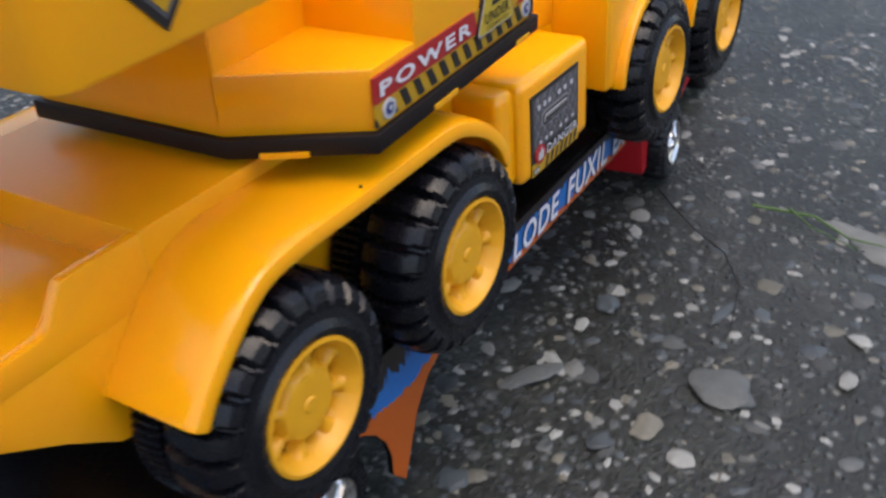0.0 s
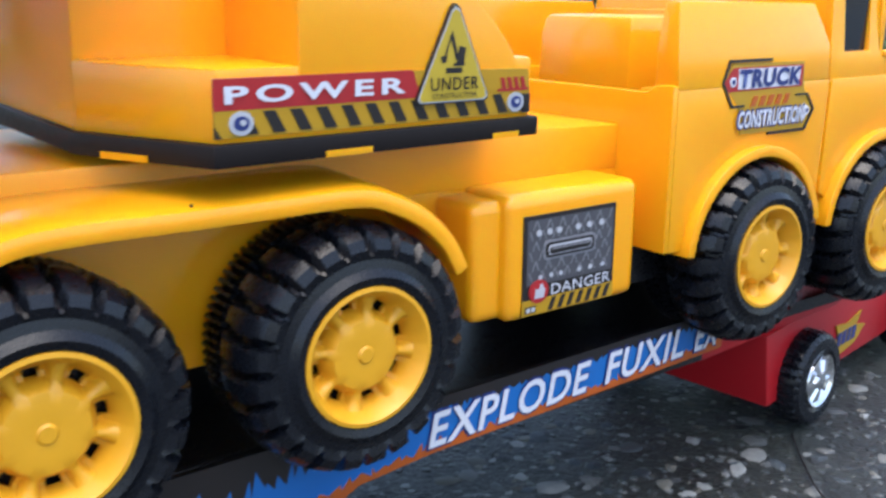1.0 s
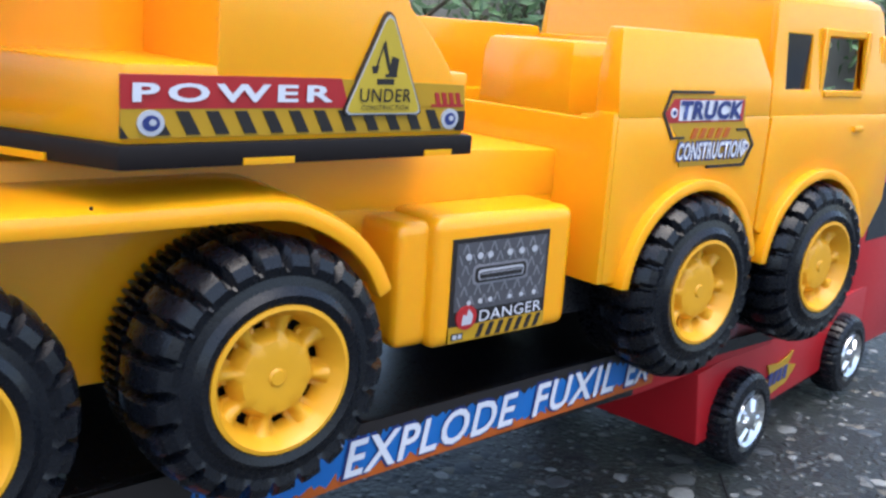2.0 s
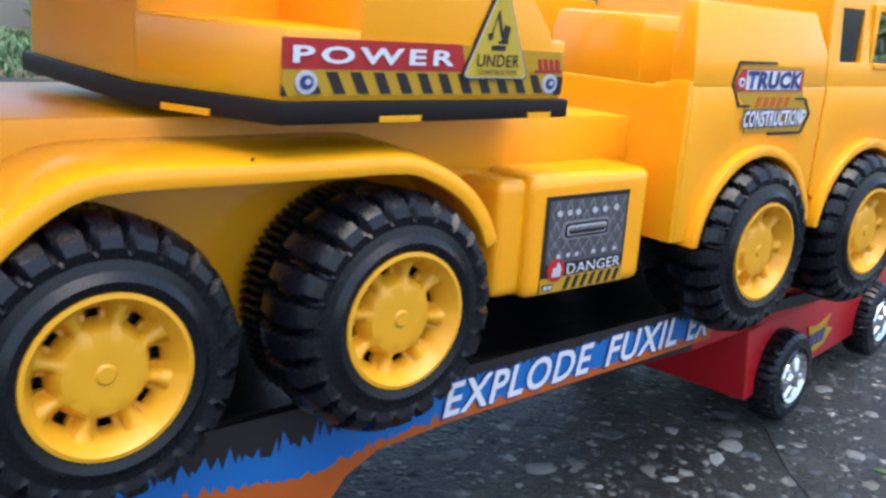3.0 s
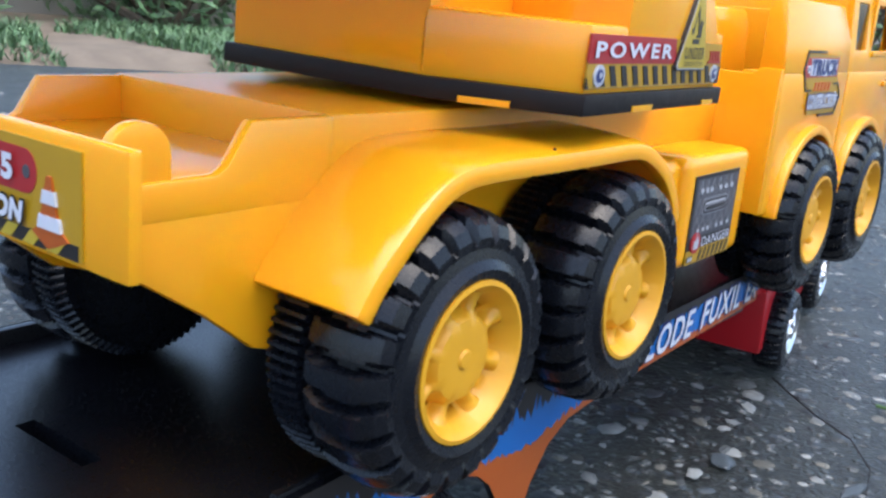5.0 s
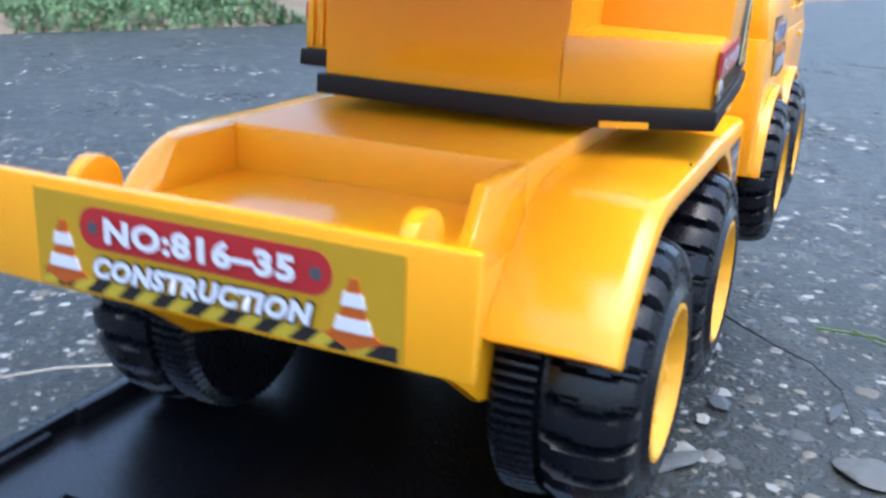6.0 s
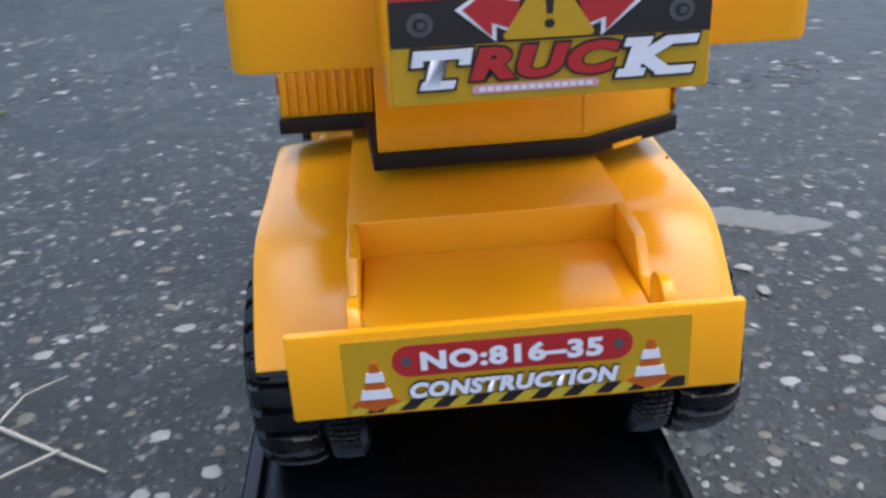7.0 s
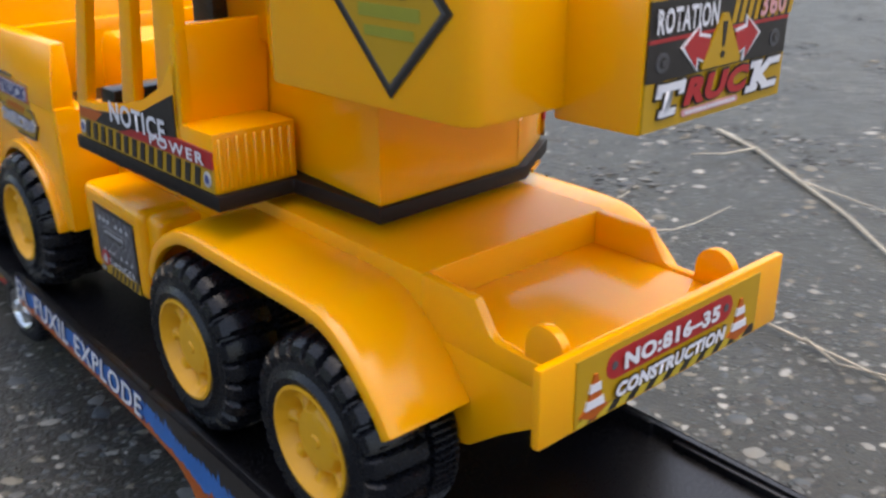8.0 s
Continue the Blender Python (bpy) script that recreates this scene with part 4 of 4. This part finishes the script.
prism(bm, [(x + 0.060, z * 0.95) for x, z in ((0.425, 0.0130), (0.500, 0.0130), (0.500, 0.075), (0.486, 0.085), (0.474, 0.128), (0.466, 0.134), (0.430, 0.134), (0.425, 0.128))], "y", MT - 0.0365, MT + 0.0365)
cabin = part("tractor_cab", soften(bm, 0.003, 2), RED, carrier, "red tractor cab", turn=TURN)
for s in (-1, 1):
    bm = bmesh.new()
    prism(bm, [(0.494, 0.080), (0.528, 0.080), (0.522, 0.113), (0.494, 0.113)], "y", MT + s * 0.0355, MT + s * 0.0369)
    part("window", bm, GLASSY, cabin, turn=TURN)
    u = 1 if s < 0 else -1
    f = TURN @ frame_of((0.366 if s < 0 else 0.408, MT + s * (0.0451 if s < 0 else 0.0428), 0.016), (u, 0.0576 * (1 if s < 0 else -1) * -s, 0), (0, 0, 1))
    polys = [([(0, 0.004), (0.010, 0.001), (0.030, 0.003), (0.042, 0.010), (0.030, 0.013), (0.036, 0.019), (0.018, 0.016), (0.004, 0.018), (0.008, 0.011)], 0, 0)]
    for i in range(4):
        polys.append((rect(0.006 + 0.006 * i, 0.006, 0.0105 + 0.006 * i, 0.013, 0.0015), 1, 2))
    sticker("sticker", f, polys, [S_YEL, S_NAVY], carrier, "yellow flame sticker on the red side")

f = TURN @ frame_of((0.385, MT - 0.040, 0.0512), (1, 0, 0), (0, 1, 0))
sticker("sticker", f, [([(0, 0), (0.060, 0.004), (0.048, 0.018), (0.066, 0.030), (0.030, 0.040), (0.006, 0.030), (0.014, 0.016)], 0, 0), ([(0.010, 0.006), (0.040, 0.010), (0.030, 0.022), (0.016, 0.024)], 1, 1)], [S_BLU, S_ORG], carrier, "blue and orange flame sticker on the red deck")

# ---- ground ----
def ground_material():
    m = bpy.data.materials.new("worn_asphalt")
    m.use_nodes = True
    n, l = m.node_tree.nodes, m.node_tree.links
    b = n["Principled BSDF"]
    co = n.new("ShaderNodeTexCoord")

    def noise_at(scale, detail=6):
        t = n.new("ShaderNodeTexNoise")
        t.inputs["Scale"].default_value, t.inputs["Detail"].default_value = scale, detail
        l.new(co.outputs["Object"], t.inputs["Vector"])
        return t.outputs["Fac"]

    def ramp(fac, stops):
        r = n.new("ShaderNodeValToRGB")
        r.color_ramp.elements[0].position, r.color_ramp.elements[0].color = stops[0][0], (*stops[0][1], 1)
        r.color_ramp.elements[1].position, r.color_ramp.elements[1].color = stops[-1][0], (*stops[-1][1], 1)
        for p, c in stops[1:-1]:
            e = r.color_ramp.elements.new(p)
            e.color = (*c, 1)
        l.new(fac, r.inputs[0])
        return r.outputs[0]

    def mix(kind, fac, a, c):
        x = n.new("ShaderNodeMix")
        x.data_type, x.blend_type = "RGBA", kind
        for sock, v in ((x.inputs[0], fac), (x.inputs[6], a), (x.inputs[7], c)):
            if isinstance(v, (int, float)):
                sock.default_value = v
            elif isinstance(v, tuple):
                sock.default_value = (*v, 1)
            else:
                l.new(v, sock)
        return x.outputs[2]

    base = ramp(noise_at(9), [(0.3, (0.0068, 0.0085, 0.0078)), (0.55, (0.0120, 0.0148, 0.0136)), (0.75, (0.027, 0.0305, 0.0275))])
    base = mix("MULTIPLY", 0.8, base, ramp(noise_at(260, 8), [(0.32, (0.30, 0.30, 0.31)), (0.68, (1.7, 1.66, 1.60))]))
    base = mix("MULTIPLY", 0.8, base, ramp(noise_at(55, 5), [(0.35, (0.55, 0.55, 0.57)), (0.65, (1.45, 1.42, 1.36))]))
    vor = n.new("ShaderNodeTexVoronoi")
    vor.inputs["Scale"].default_value = 190
    l.new(co.outputs["Object"], vor.inputs["Vector"])
    near = ramp(vor.outputs["Distance"], [(0.20, (1, 1, 1)), (0.42, (0, 0, 0))])
    sep = n.new("ShaderNodeSeparateColor")
    l.new(vor.outputs["Color"], sep.inputs[0])
    pick = ramp(sep.outputs[0], [(0.40, (0, 0, 0)), (0.46, (1, 1, 1))])
    grit = mix("MULTIPLY", 1.0, near, pick)
    tone = ramp(sep.outputs[1], [(0.0, (0.022, 0.026, 0.028)), (0.6, (0.055, 0.064, 0.064)), (1.0, (0.17, 0.176, 0.17))])
    colour = mix("MIX", grit, base, tone)
    l.new(colour, b.inputs["Base Color"])
    b.inputs["Sheen Weight"].default_value, b.inputs["Sheen Roughness"].default_value = 0.10, 0.30
    b.inputs["Sheen Tint"].default_value = (0.85, 1.0, 0.96, 1)
    r2 = n.new("ShaderNodeMapRange")
    r2.inputs[3].default_value, r2.inputs[4].default_value = 0.33, 0.60
    l.new(noise_at(40), r2.inputs[0])
    l.new(r2.outputs[0], b.inputs["Roughness"])
    bp = n.new("ShaderNodeBump")
    bp.inputs["Strength"].default_value, bp.inputs["Distance"].default_value = 0.9, 0.0015
    add = n.new("ShaderNodeMath")
    add.operation = "ADD"
    l.new(noise_at(420, 6), add.inputs[0])
    l.new(grit, add.inputs[1])
    l.new(add.outputs[0], bp.inputs["Height"])
    l.new(bp.outputs["Normal"], b.inputs["Normal"])
    return m


bm = bmesh.new()
n = 60
cuts = [0.02 * i if i < 24 else 0.48 * 1.28 ** (i - 24) for i in range(n)]
line = [0.1 - c for c in cuts[:0:-1]] + [0.1 + c for c in cuts]
grid = [[bm.verts.new((x, y, GZ + (0.0022 * (noise.noise(Vector((x * 9, y * 9, 0))) - 0.3) if abs(x) + abs(y) < 6 else -0.001))) for y in line] for x in line]
for i in range(len(line) - 1):
    for k in range(len(line) - 1):
        bm.faces.new((grid[i][k], grid[i + 1][k], grid[i + 1][k + 1], grid[i][k + 1]))
ground = tagged(new("ground", finish("ground", bm, ground_material(), 60)), "dark worn asphalt with exposed pale aggregate", "ground", kind="structure")


def scatter(name, count, lo, hi, reach, mats, label, sink=0.35, subdiv=1, seed=3, power=2.2, rough=False):
    """Flattened pebbles set into the ground, joined into one mesh."""
    rs = np.random.RandomState(seed)
    base = bmesh.new()
    bmesh.ops.create_icosphere(base, subdivisions=subdiv, radius=1)
    bv = np.array([v.co[:] for v in base.verts])
    bf = np.array([[v.index for v in f.verts] for f in base.faces])
    base.free()
    rad = reach * rs.rand(count) ** 0.62
    ang = rs.rand(count) * 2 * np.pi
    cx, cy = 0.1 + rad * np.cos(ang), rad * np.sin(ang)
    size = lo + (hi - lo) * rs.rand(count) ** power
    verts, faces, mids = [], [], []
    for i in range(count):
        lump = bv * (1 + 0.28 * (rs.rand(len(bv), 1) - 0.5) * (1.6 if rough else 1.0))
        s = size[i] * np.array([1, 0.55 + 0.4 * rs.rand(), 0.16 + 0.20 * rs.rand()])
        a = rs.rand() * 2 * np.pi
        c, d = np.cos(a), np.sin(a)
        p = lump * s
        p = np.stack([p[:, 0] * c - p[:, 1] * d, p[:, 0] * d + p[:, 1] * c, p[:, 2]], 1)
        z = GZ + 0.0022 * (noise.noise(Vector((cx[i] * 9, cy[i] * 9, 0))) - 0.3)
        verts.append(p + (cx[i], cy[i], z - s[2] * sink))
        faces.append(bf + i * len(bv))
        mids += [int(rs.randint(len(mats)))] * len(bf)
    me = bpy.data.meshes.new(name)
    me.from_pydata(np.concatenate(verts).tolist(), [], np.concatenate(faces).tolist())
    for m in mats:
        me.materials.append(m)
    me.polygons.foreach_set("material_index", mids)
    me.polygons.foreach_set("use_smooth", [not rough] * len(me.polygons))
    me.update()
    return tagged(new(name, me), label, "gravel", kind="stuff")


PEBBLES = [material("pebble_grey", (0.058, 0.064, 0.066), 0.6, vary=0.3, scale=300, bump=0.4, random_tint=0.5),
           material("pebble_pale", (0.19, 0.198, 0.192), 0.6, vary=0.25, scale=300, bump=0.4, random_tint=0.4),
           material("pebble_dark", (0.020, 0.023, 0.025), 0.55, vary=0.3, scale=300, bump=0.4, random_tint=0.5),
           material("pebble_blue", (0.038, 0.048, 0.056), 0.55, vary=0.3, scale=300, bump=0.4, random_tint=0.4),
           material("pebble_buff", (0.105, 0.102, 0.085), 0.6, vary=0.3, scale=300, bump=0.4, random_tint=0.4)]
scatter("pebbles", 70000, 0.0009, 0.0050, 1.7, [PEBBLES[k] for k in (2, 2, 0, 3, 0, 4, 1)], "small pale and grey pebbles set in the asphalt", sink=0.45, power=1.9, rough=True)
scatter("stones", 6500, 0.0030, 0.0095, 1.2, [PEBBLES[1], PEBBLES[0], PEBBLES[1], PEBBLES[3], PEBBLES[4]], "larger worn stones set in the asphalt", sink=0.66, subdiv=2, seed=8)


# single stones that stand out
def stone(x, y, length, width, turn, mat, label):
    bm = bmesh.new()
    bmesh.ops.create_icosphere(bm, subdivisions=3, radius=1)
    for v in bm.verts:
        k = 1 + 0.45 * noise.noise(v.co * 1.3 + Vector((x * 90, y * 90, 0)))
        v.co = Vector((v.co.x * length / 2, v.co.y * width / 2, v.co.z * width * 0.10)) * k
    ob = new("stone", finish("stone", bm, mat, 80))
    ob.matrix_basis = pose(x, y, GZ, 0, 0, turn)
    return tagged(ob, label, "stone", "stones set in the asphalt")


for x, y, a, w, t, m, lab in ((0.174, -0.134, 0.027, 0.023, 40, 0, "large pale angular stone set in the asphalt"), (0.146, -0.059, 0.028, 0.010, -35, 0, "long grey stone set in the asphalt"),
                              (0.078, -0.061, 0.013, 0.011, 10, 3, "rounded bluish stone set in the asphalt"), (0.209, -0.067, 0.015, 0.010, 20, 3, "rounded bluish stone set in the asphalt"),
                              (0.226, -0.117, 0.020, 0.006, -10, 3, "long bluish stone set in the asphalt"), (0.232, -0.176, 0.010, 0.008, 70, 1, "small pale stone set in the asphalt"),
                              (0.139, -0.114, 0.015, 0.011, 0, 4, "buff stone set in the asphalt"), (0.123, -0.101, 0.011, 0.009, -30, 3, "rounded bluish stone set in the asphalt"), (0.189, -0.063, 0.010, 0.006, 15, 1, "small pale stone set in the asphalt"),
                              (0.277, -0.054, 0.012, 0.006, 30, 1, "small pale stone set in the asphalt"), (0.202, -0.177, 0.012, 0.007, 0, 1, "small pale stone set in the asphalt")):
    stone(x, y, a, w, t, PEBBLES[m], lab)

# a thin pale smear of mortar
bm = bmesh.new()
rows = []
for j in range(9):
    row = []
    for i in range(64):
        a = 2 * math.pi * i / 64
        k = j / 8 * (1 + 0.55 * noise.noise(Vector((math.cos(a) * 1.6, math.sin(a) * 1.6, 4))) + 0.22 * noise.noise(Vector((math.cos(a) * 6, math.sin(a) * 6, 1))))
        p, q = 0.056 * k * math.cos(a), 0.019 * k * math.sin(a)
        x, y = 0.300 + 0.44 * p + 0.90 * q, -0.205 + 0.90 * p - 0.44 * q
        row.append(bm.verts.new((x, y, GZ + 0.0022 * (noise.noise(Vector((x * 9, y * 9, 0))) - 0.3) + (0.0009 if j < 8 else -0.0006))))
    rows.append(row)
for p, q in zip(rows[1:], rows[2:]):
    for i in range(64):
        bm.faces.new((p[i], p[(i + 1) % 64], q[(i + 1) % 64], q[i]))
bm.faces.new(rows[1])
for v in rows[0]:
    bm.verts.remove(v)
MORTAR = material("mortar", (0.13, 0.14, 0.138), 0.7, vary=0.3, scale=120, bump=0.6, bump_scale=500)
tagged(new("mortar_smear", finish("mortar_smear", bm, MORTAR, 70)), "thin pale grey mortar smear on the asphalt", "mortar")

# straw, twigs and a wire on the ground
STRAW = material("dry_straw", (0.40, 0.38, 0.32), 0.7, vary=0.2, scale=120, bump=0.2)
BLADE = material("green_grass", (0.07, 0.14, 0.035), 0.55, vary=0.3, scale=60)


def stalk(name, lines, radius, mat, label, category):
    """Tapered stalks through points on the ground, joined as one twig."""
    bm = bmesh.new()
    for k, pts in enumerate(lines):
        p = [Vector((x, y, GZ + 0.0022 + 0.0025 * abs(math.sin(3.1 * i + k)))) for i, (x, y) in enumerate(pts)]
        r0 = radius * (1.0 if k == 0 else 0.6)
        rings = []
        for i, q in enumerate(p):
            t = (p[min(i + 1, len(p) - 1)] - p[max(i - 1, 0)]).normalized()
            side = t.cross(Vector((0, 0, 1))).normalized()
            up = side.cross(t)
            r = r0 * (1 - 0.55 * i / (len(p) - 1))
            rings.append([q + (side * math.cos(a) + up * math.sin(a)) * r for a in [2 * math.pi * j / 7 for j in range(7)]])
        loft(bm, rings)
    return tagged(new(name, finish(name, bm, mat, 50)), label, category)


stalk("twig", [[(0.314, -0.622), (0.250, -0.591), (0.169, -0.532), (0.104, -0.485), (0.050, -0.437), (-0.01, -0.39)], [(0.169, -0.532), (0.146, -0.526), (0.087, -0.512)], [(0.25, -0.591), (0.26, -0.55), (0.28, -0.53)]], 0.0022, STRAW, "pale dry straw twig with side shoots on the asphalt", "twig")
stalk("twig", [[(0.139, -0.272), (0.107, -0.276), (0.054, -0.281), (0.022, -0.276), (-0.031, -0.268), (-0.09, -0.25)], [(0.022, -0.276), (-0.006, -0.262), (-0.04, -0.272)]], 0.0014, STRAW, "thin pale dry straw lying on the asphalt", "twig")
stalk("twig", [[(0.313, -0.350), (0.270, -0.352), (0.234, -0.347), (0.177, -0.310)], [(0.242, -0.350), (0.253, -0.404)], [(0.200, -0.325), (0.176, -0.36), (0.173, -0.383), (0.176, -0.434)]], 0.0014, STRAW, "branched dry twig lying on the asphalt", "twig")
stalk("twig", [[(0.139, 0.240), (0.126, 0.227), (0.100, 0.190), (0.083, 0.165)], [(0.100, 0.190), (0.083, 0.212), (0.060, 0.230)], [(0.126, 0.227), (0.15, 0.222), (0.165, 0.205)]], 0.0013, STRAW, "thin branched straw lying on the asphalt", "twig")
stalk("grass_blade", [[(0.326, -0.101), (0.327, -0.133), (0.312, -0.153), (0.311, -0.171)], [(0.327, -0.120), (0.312, -0.135), (0.300, -0.160)]], 0.0009, BLADE, "fallen green grass blades on the asphalt", "grass")
stalk("grass_blade", [[(0.630, 0.465), (0.655, 0.448), (0.677, 0.438), (0.704, 0.422)]], 0.0034, BLADE, "fallen green grass blade on the asphalt", "grass")
stalk("wire", [[(0.321, -0.050), (0.305, -0.065), (0.288, -0.082), (0.272, -0.103), (0.246, -0.118), (0.21, -0.125)]], 0.0006, SLAB, "thin dark wire lying on the asphalt", "wire")

# ---- verge, wall and shrubs beyond the asphalt ----
SOIL = material("verge_soil", (0.16, 0.125, 0.09), 0.9, vary=0.5, scale=14, bump=0.6, bump_scale=90)
WALL = material("weathered_wall", (0.34, 0.33, 0.30), 0.85, vary=0.25, scale=5, bump=0.3, bump_scale=60)
LEAF = material("leaf_green", (0.10, 0.18, 0.075), 0.5, vary=0.4, scale=8, random_tint=0.5)
BARK = material("bark", (0.10, 0.075, 0.05), 0.9, vary=0.4, scale=40, bump=0.5)
EDGE = [(-5.0, 2.05), (-1.0, 1.88), (0.2, 1.75), (0.7, 1.50), (1.30, 1.20), (2.5, 0.75), (6.0, -0.4)]


def edge_at(x, out=0.0):
    for (x0, y0), (x1, y1) in zip(EDGE, EDGE[1:]):
        if x0 <= x <= x1:
            return y0 + (y1 - y0) * (x - x0) / (x1 - x0) + out
    return EDGE[-1][1] + out


bm = bmesh.new()
rows = []
for j, out in enumerate((0.0, 0.02, 0.08, 0.2, 0.4, 0.7, 1.1)):
    rows.append([bm.verts.new((x, edge_at(x, out + 0.025 * noise.noise(Vector((x * 6, out, 0)))), GZ - 0.003 + min(0.030, 0.35 * out) + 0.03 * out + (0.012 * noise.noise(Vector((x * 7, out * 7, 3))) if j else 0))) for x in [-4.9 + 0.06 * i for i in range(180)]])
for p, q in zip(rows, rows[1:]):
    for i in range(179):
        bm.faces.new((p[i], p[i + 1], q[i + 1], q[i]))
tagged(new("verge", finish("verge", bm, SOIL, 70)), "low bank of bare brown soil beyond the asphalt", "verge", kind="structure")


def tufts(name, count, out_lo, out_hi, h_lo, h_hi, seed, label):
    rs = np.random.RandomState(seed)
    vs, fs = [], []
    for _ in range(count):
        x = rs.uniform(-1.2, 3.2)
        out = out_lo + (out_hi - out_lo) * rs.rand()
        if noise.noise(Vector((x * 2.6, out * 2.0, 9))) < -0.22:
            continue
        y, z = edge_at(x, out), GZ - 0.005 + min(0.030, 0.35 * out) + 0.03 * out
        h, a, w = rs.uniform(h_lo, h_hi), rs.rand() * 6.28, rs.uniform(0.0015, 0.0035)
        lean = h * rs.uniform(0.2, 0.9)
        dx, dy = math.cos(a), math.sin(a)
        b0 = len(vs)
        for k, (t, ww) in enumerate(((0, 1), (0.5, 0.8), (1, 0.08))):
            cx, cy, cz = x + dx * lean * t * t, y + dy * lean * t * t, z + h * t * (1 - 0.25 * t)
            vs += [(cx - dy * w * ww, cy + dx * w * ww, cz), (cx + dy * w * ww, cy - dx * w * ww, cz)]
        fs += [(b0, b0 + 1, b0 + 3, b0 + 2), (b0 + 2, b0 + 3, b0 + 5, b0 + 4)]
    me = bpy.data.meshes.new(name)
    me.from_pydata(vs, [], fs)
    me.materials.append(LEAF)
    tagged(new(name, me), label, "grass", kind="stuff")


tufts("verge_grass", 52000, 0.00, 0.6, 0.010, 0.045, 4, "patchy low green grass and weeds on the verge")

for i in range(7):
    x0, x1 = -3.2 + 1.15 * i, -2.05 + 1.15 * i
    bm = bmesh.new()
    y0, y1 = edge_at(x0, 0.85), edge_at(x1, 0.85)
    loft(bm, [[(x0, y0, z), (x1, y1, z), (x1, y1 + 0.12, z), (x0, y0 + 0.12, z)] for z in (GZ - 0.01, 0.42)])
    tagged(new(f"wall_{i + 1}", finish("wall", soften(bm, 0.006), WALL)), "weathered grey rendered garden wall", "wall", kind="structure")


def shrub(x, out, size, seed):
    rs = np.random.RandomState(seed)
    y = edge_at(x, out)
    root = thing("shrub", (x, y, GZ + 0.03), "leafy dark green shrub on the verge", "shrub", "shrubs on the verge")
    bm = bmesh.new()
    tips = []
    for k in range(7):
        a, e = rs.rand() * 6.28, rs.uniform(0.5, 1.2)
        d = Vector((math.cos(a) * math.cos(e), math.sin(a) * math.cos(e), math.sin(e)))
        p0, p1 = Vector((x, y, GZ + 0.02)), Vector((x, y, GZ + 0.02)) + d * size * rs.uniform(0.6, 1.0)
        side = d.orthogonal().normalized()
        up = side.cross(d)
        ringf = lambda c, r: [c + (side * math.cos(t) + up * math.sin(t)) * r for t in [2 * math.pi * j / 6 for j in range(6)]]
        loft(bm, [ringf(p0, 0.012 * size / 0.4), ringf((p0 + p1) / 2, 0.008 * size / 0.4), ringf(p1, 0.003)])
        tips.append((p0, p1))
    part("limb", bm, BARK, root)
    vs, fs = [], []
    for _ in range(1500):
        p0, p1 = tips[rs.randint(len(tips))]
        c = p0 + (p1 - p0) * rs.uniform(0.25, 1.1) + Vector(rs.normal(0, size * 0.13, 3).tolist())
        c.z = max(c.z, GZ + 0.03)
        n1 = Vector(rs.normal(0, 1, 3).tolist()).normalized()
        n2 = n1.orthogonal().normalized()
        l, w = rs.uniform(0.018, 0.034), rs.uniform(0.008, 0.013)
        b0 = len(vs)
        vs += [c - n1 * l, c + n2 * w + n1.cross(n2) * w * 0.3, c + n1 * l, c - n2 * w + n1.cross(n2) * w * 0.3]
        fs.append((b0, b0 + 1, b0 + 2, b0 + 3))
    me = bpy.data.meshes.new("crown")
    me.from_pydata([tuple(v) for v in vs], [], fs)
    me.materials.append(LEAF)
    hang(new("crown", me), root)


for i, (x, out, size) in enumerate(((-0.9, 0.55, 0.32), (0.1, 0.62, 0.42), (0.75, 0.60, 0.30), (1.35, 0.65, 0.50), (1.9, 0.60, 0.55), (2.5, 0.7, 0.60), (3.1, 0.5, 0.55), (3.9, 0.6, 0.7))):
    shrub(x, out, size, 20 + i)
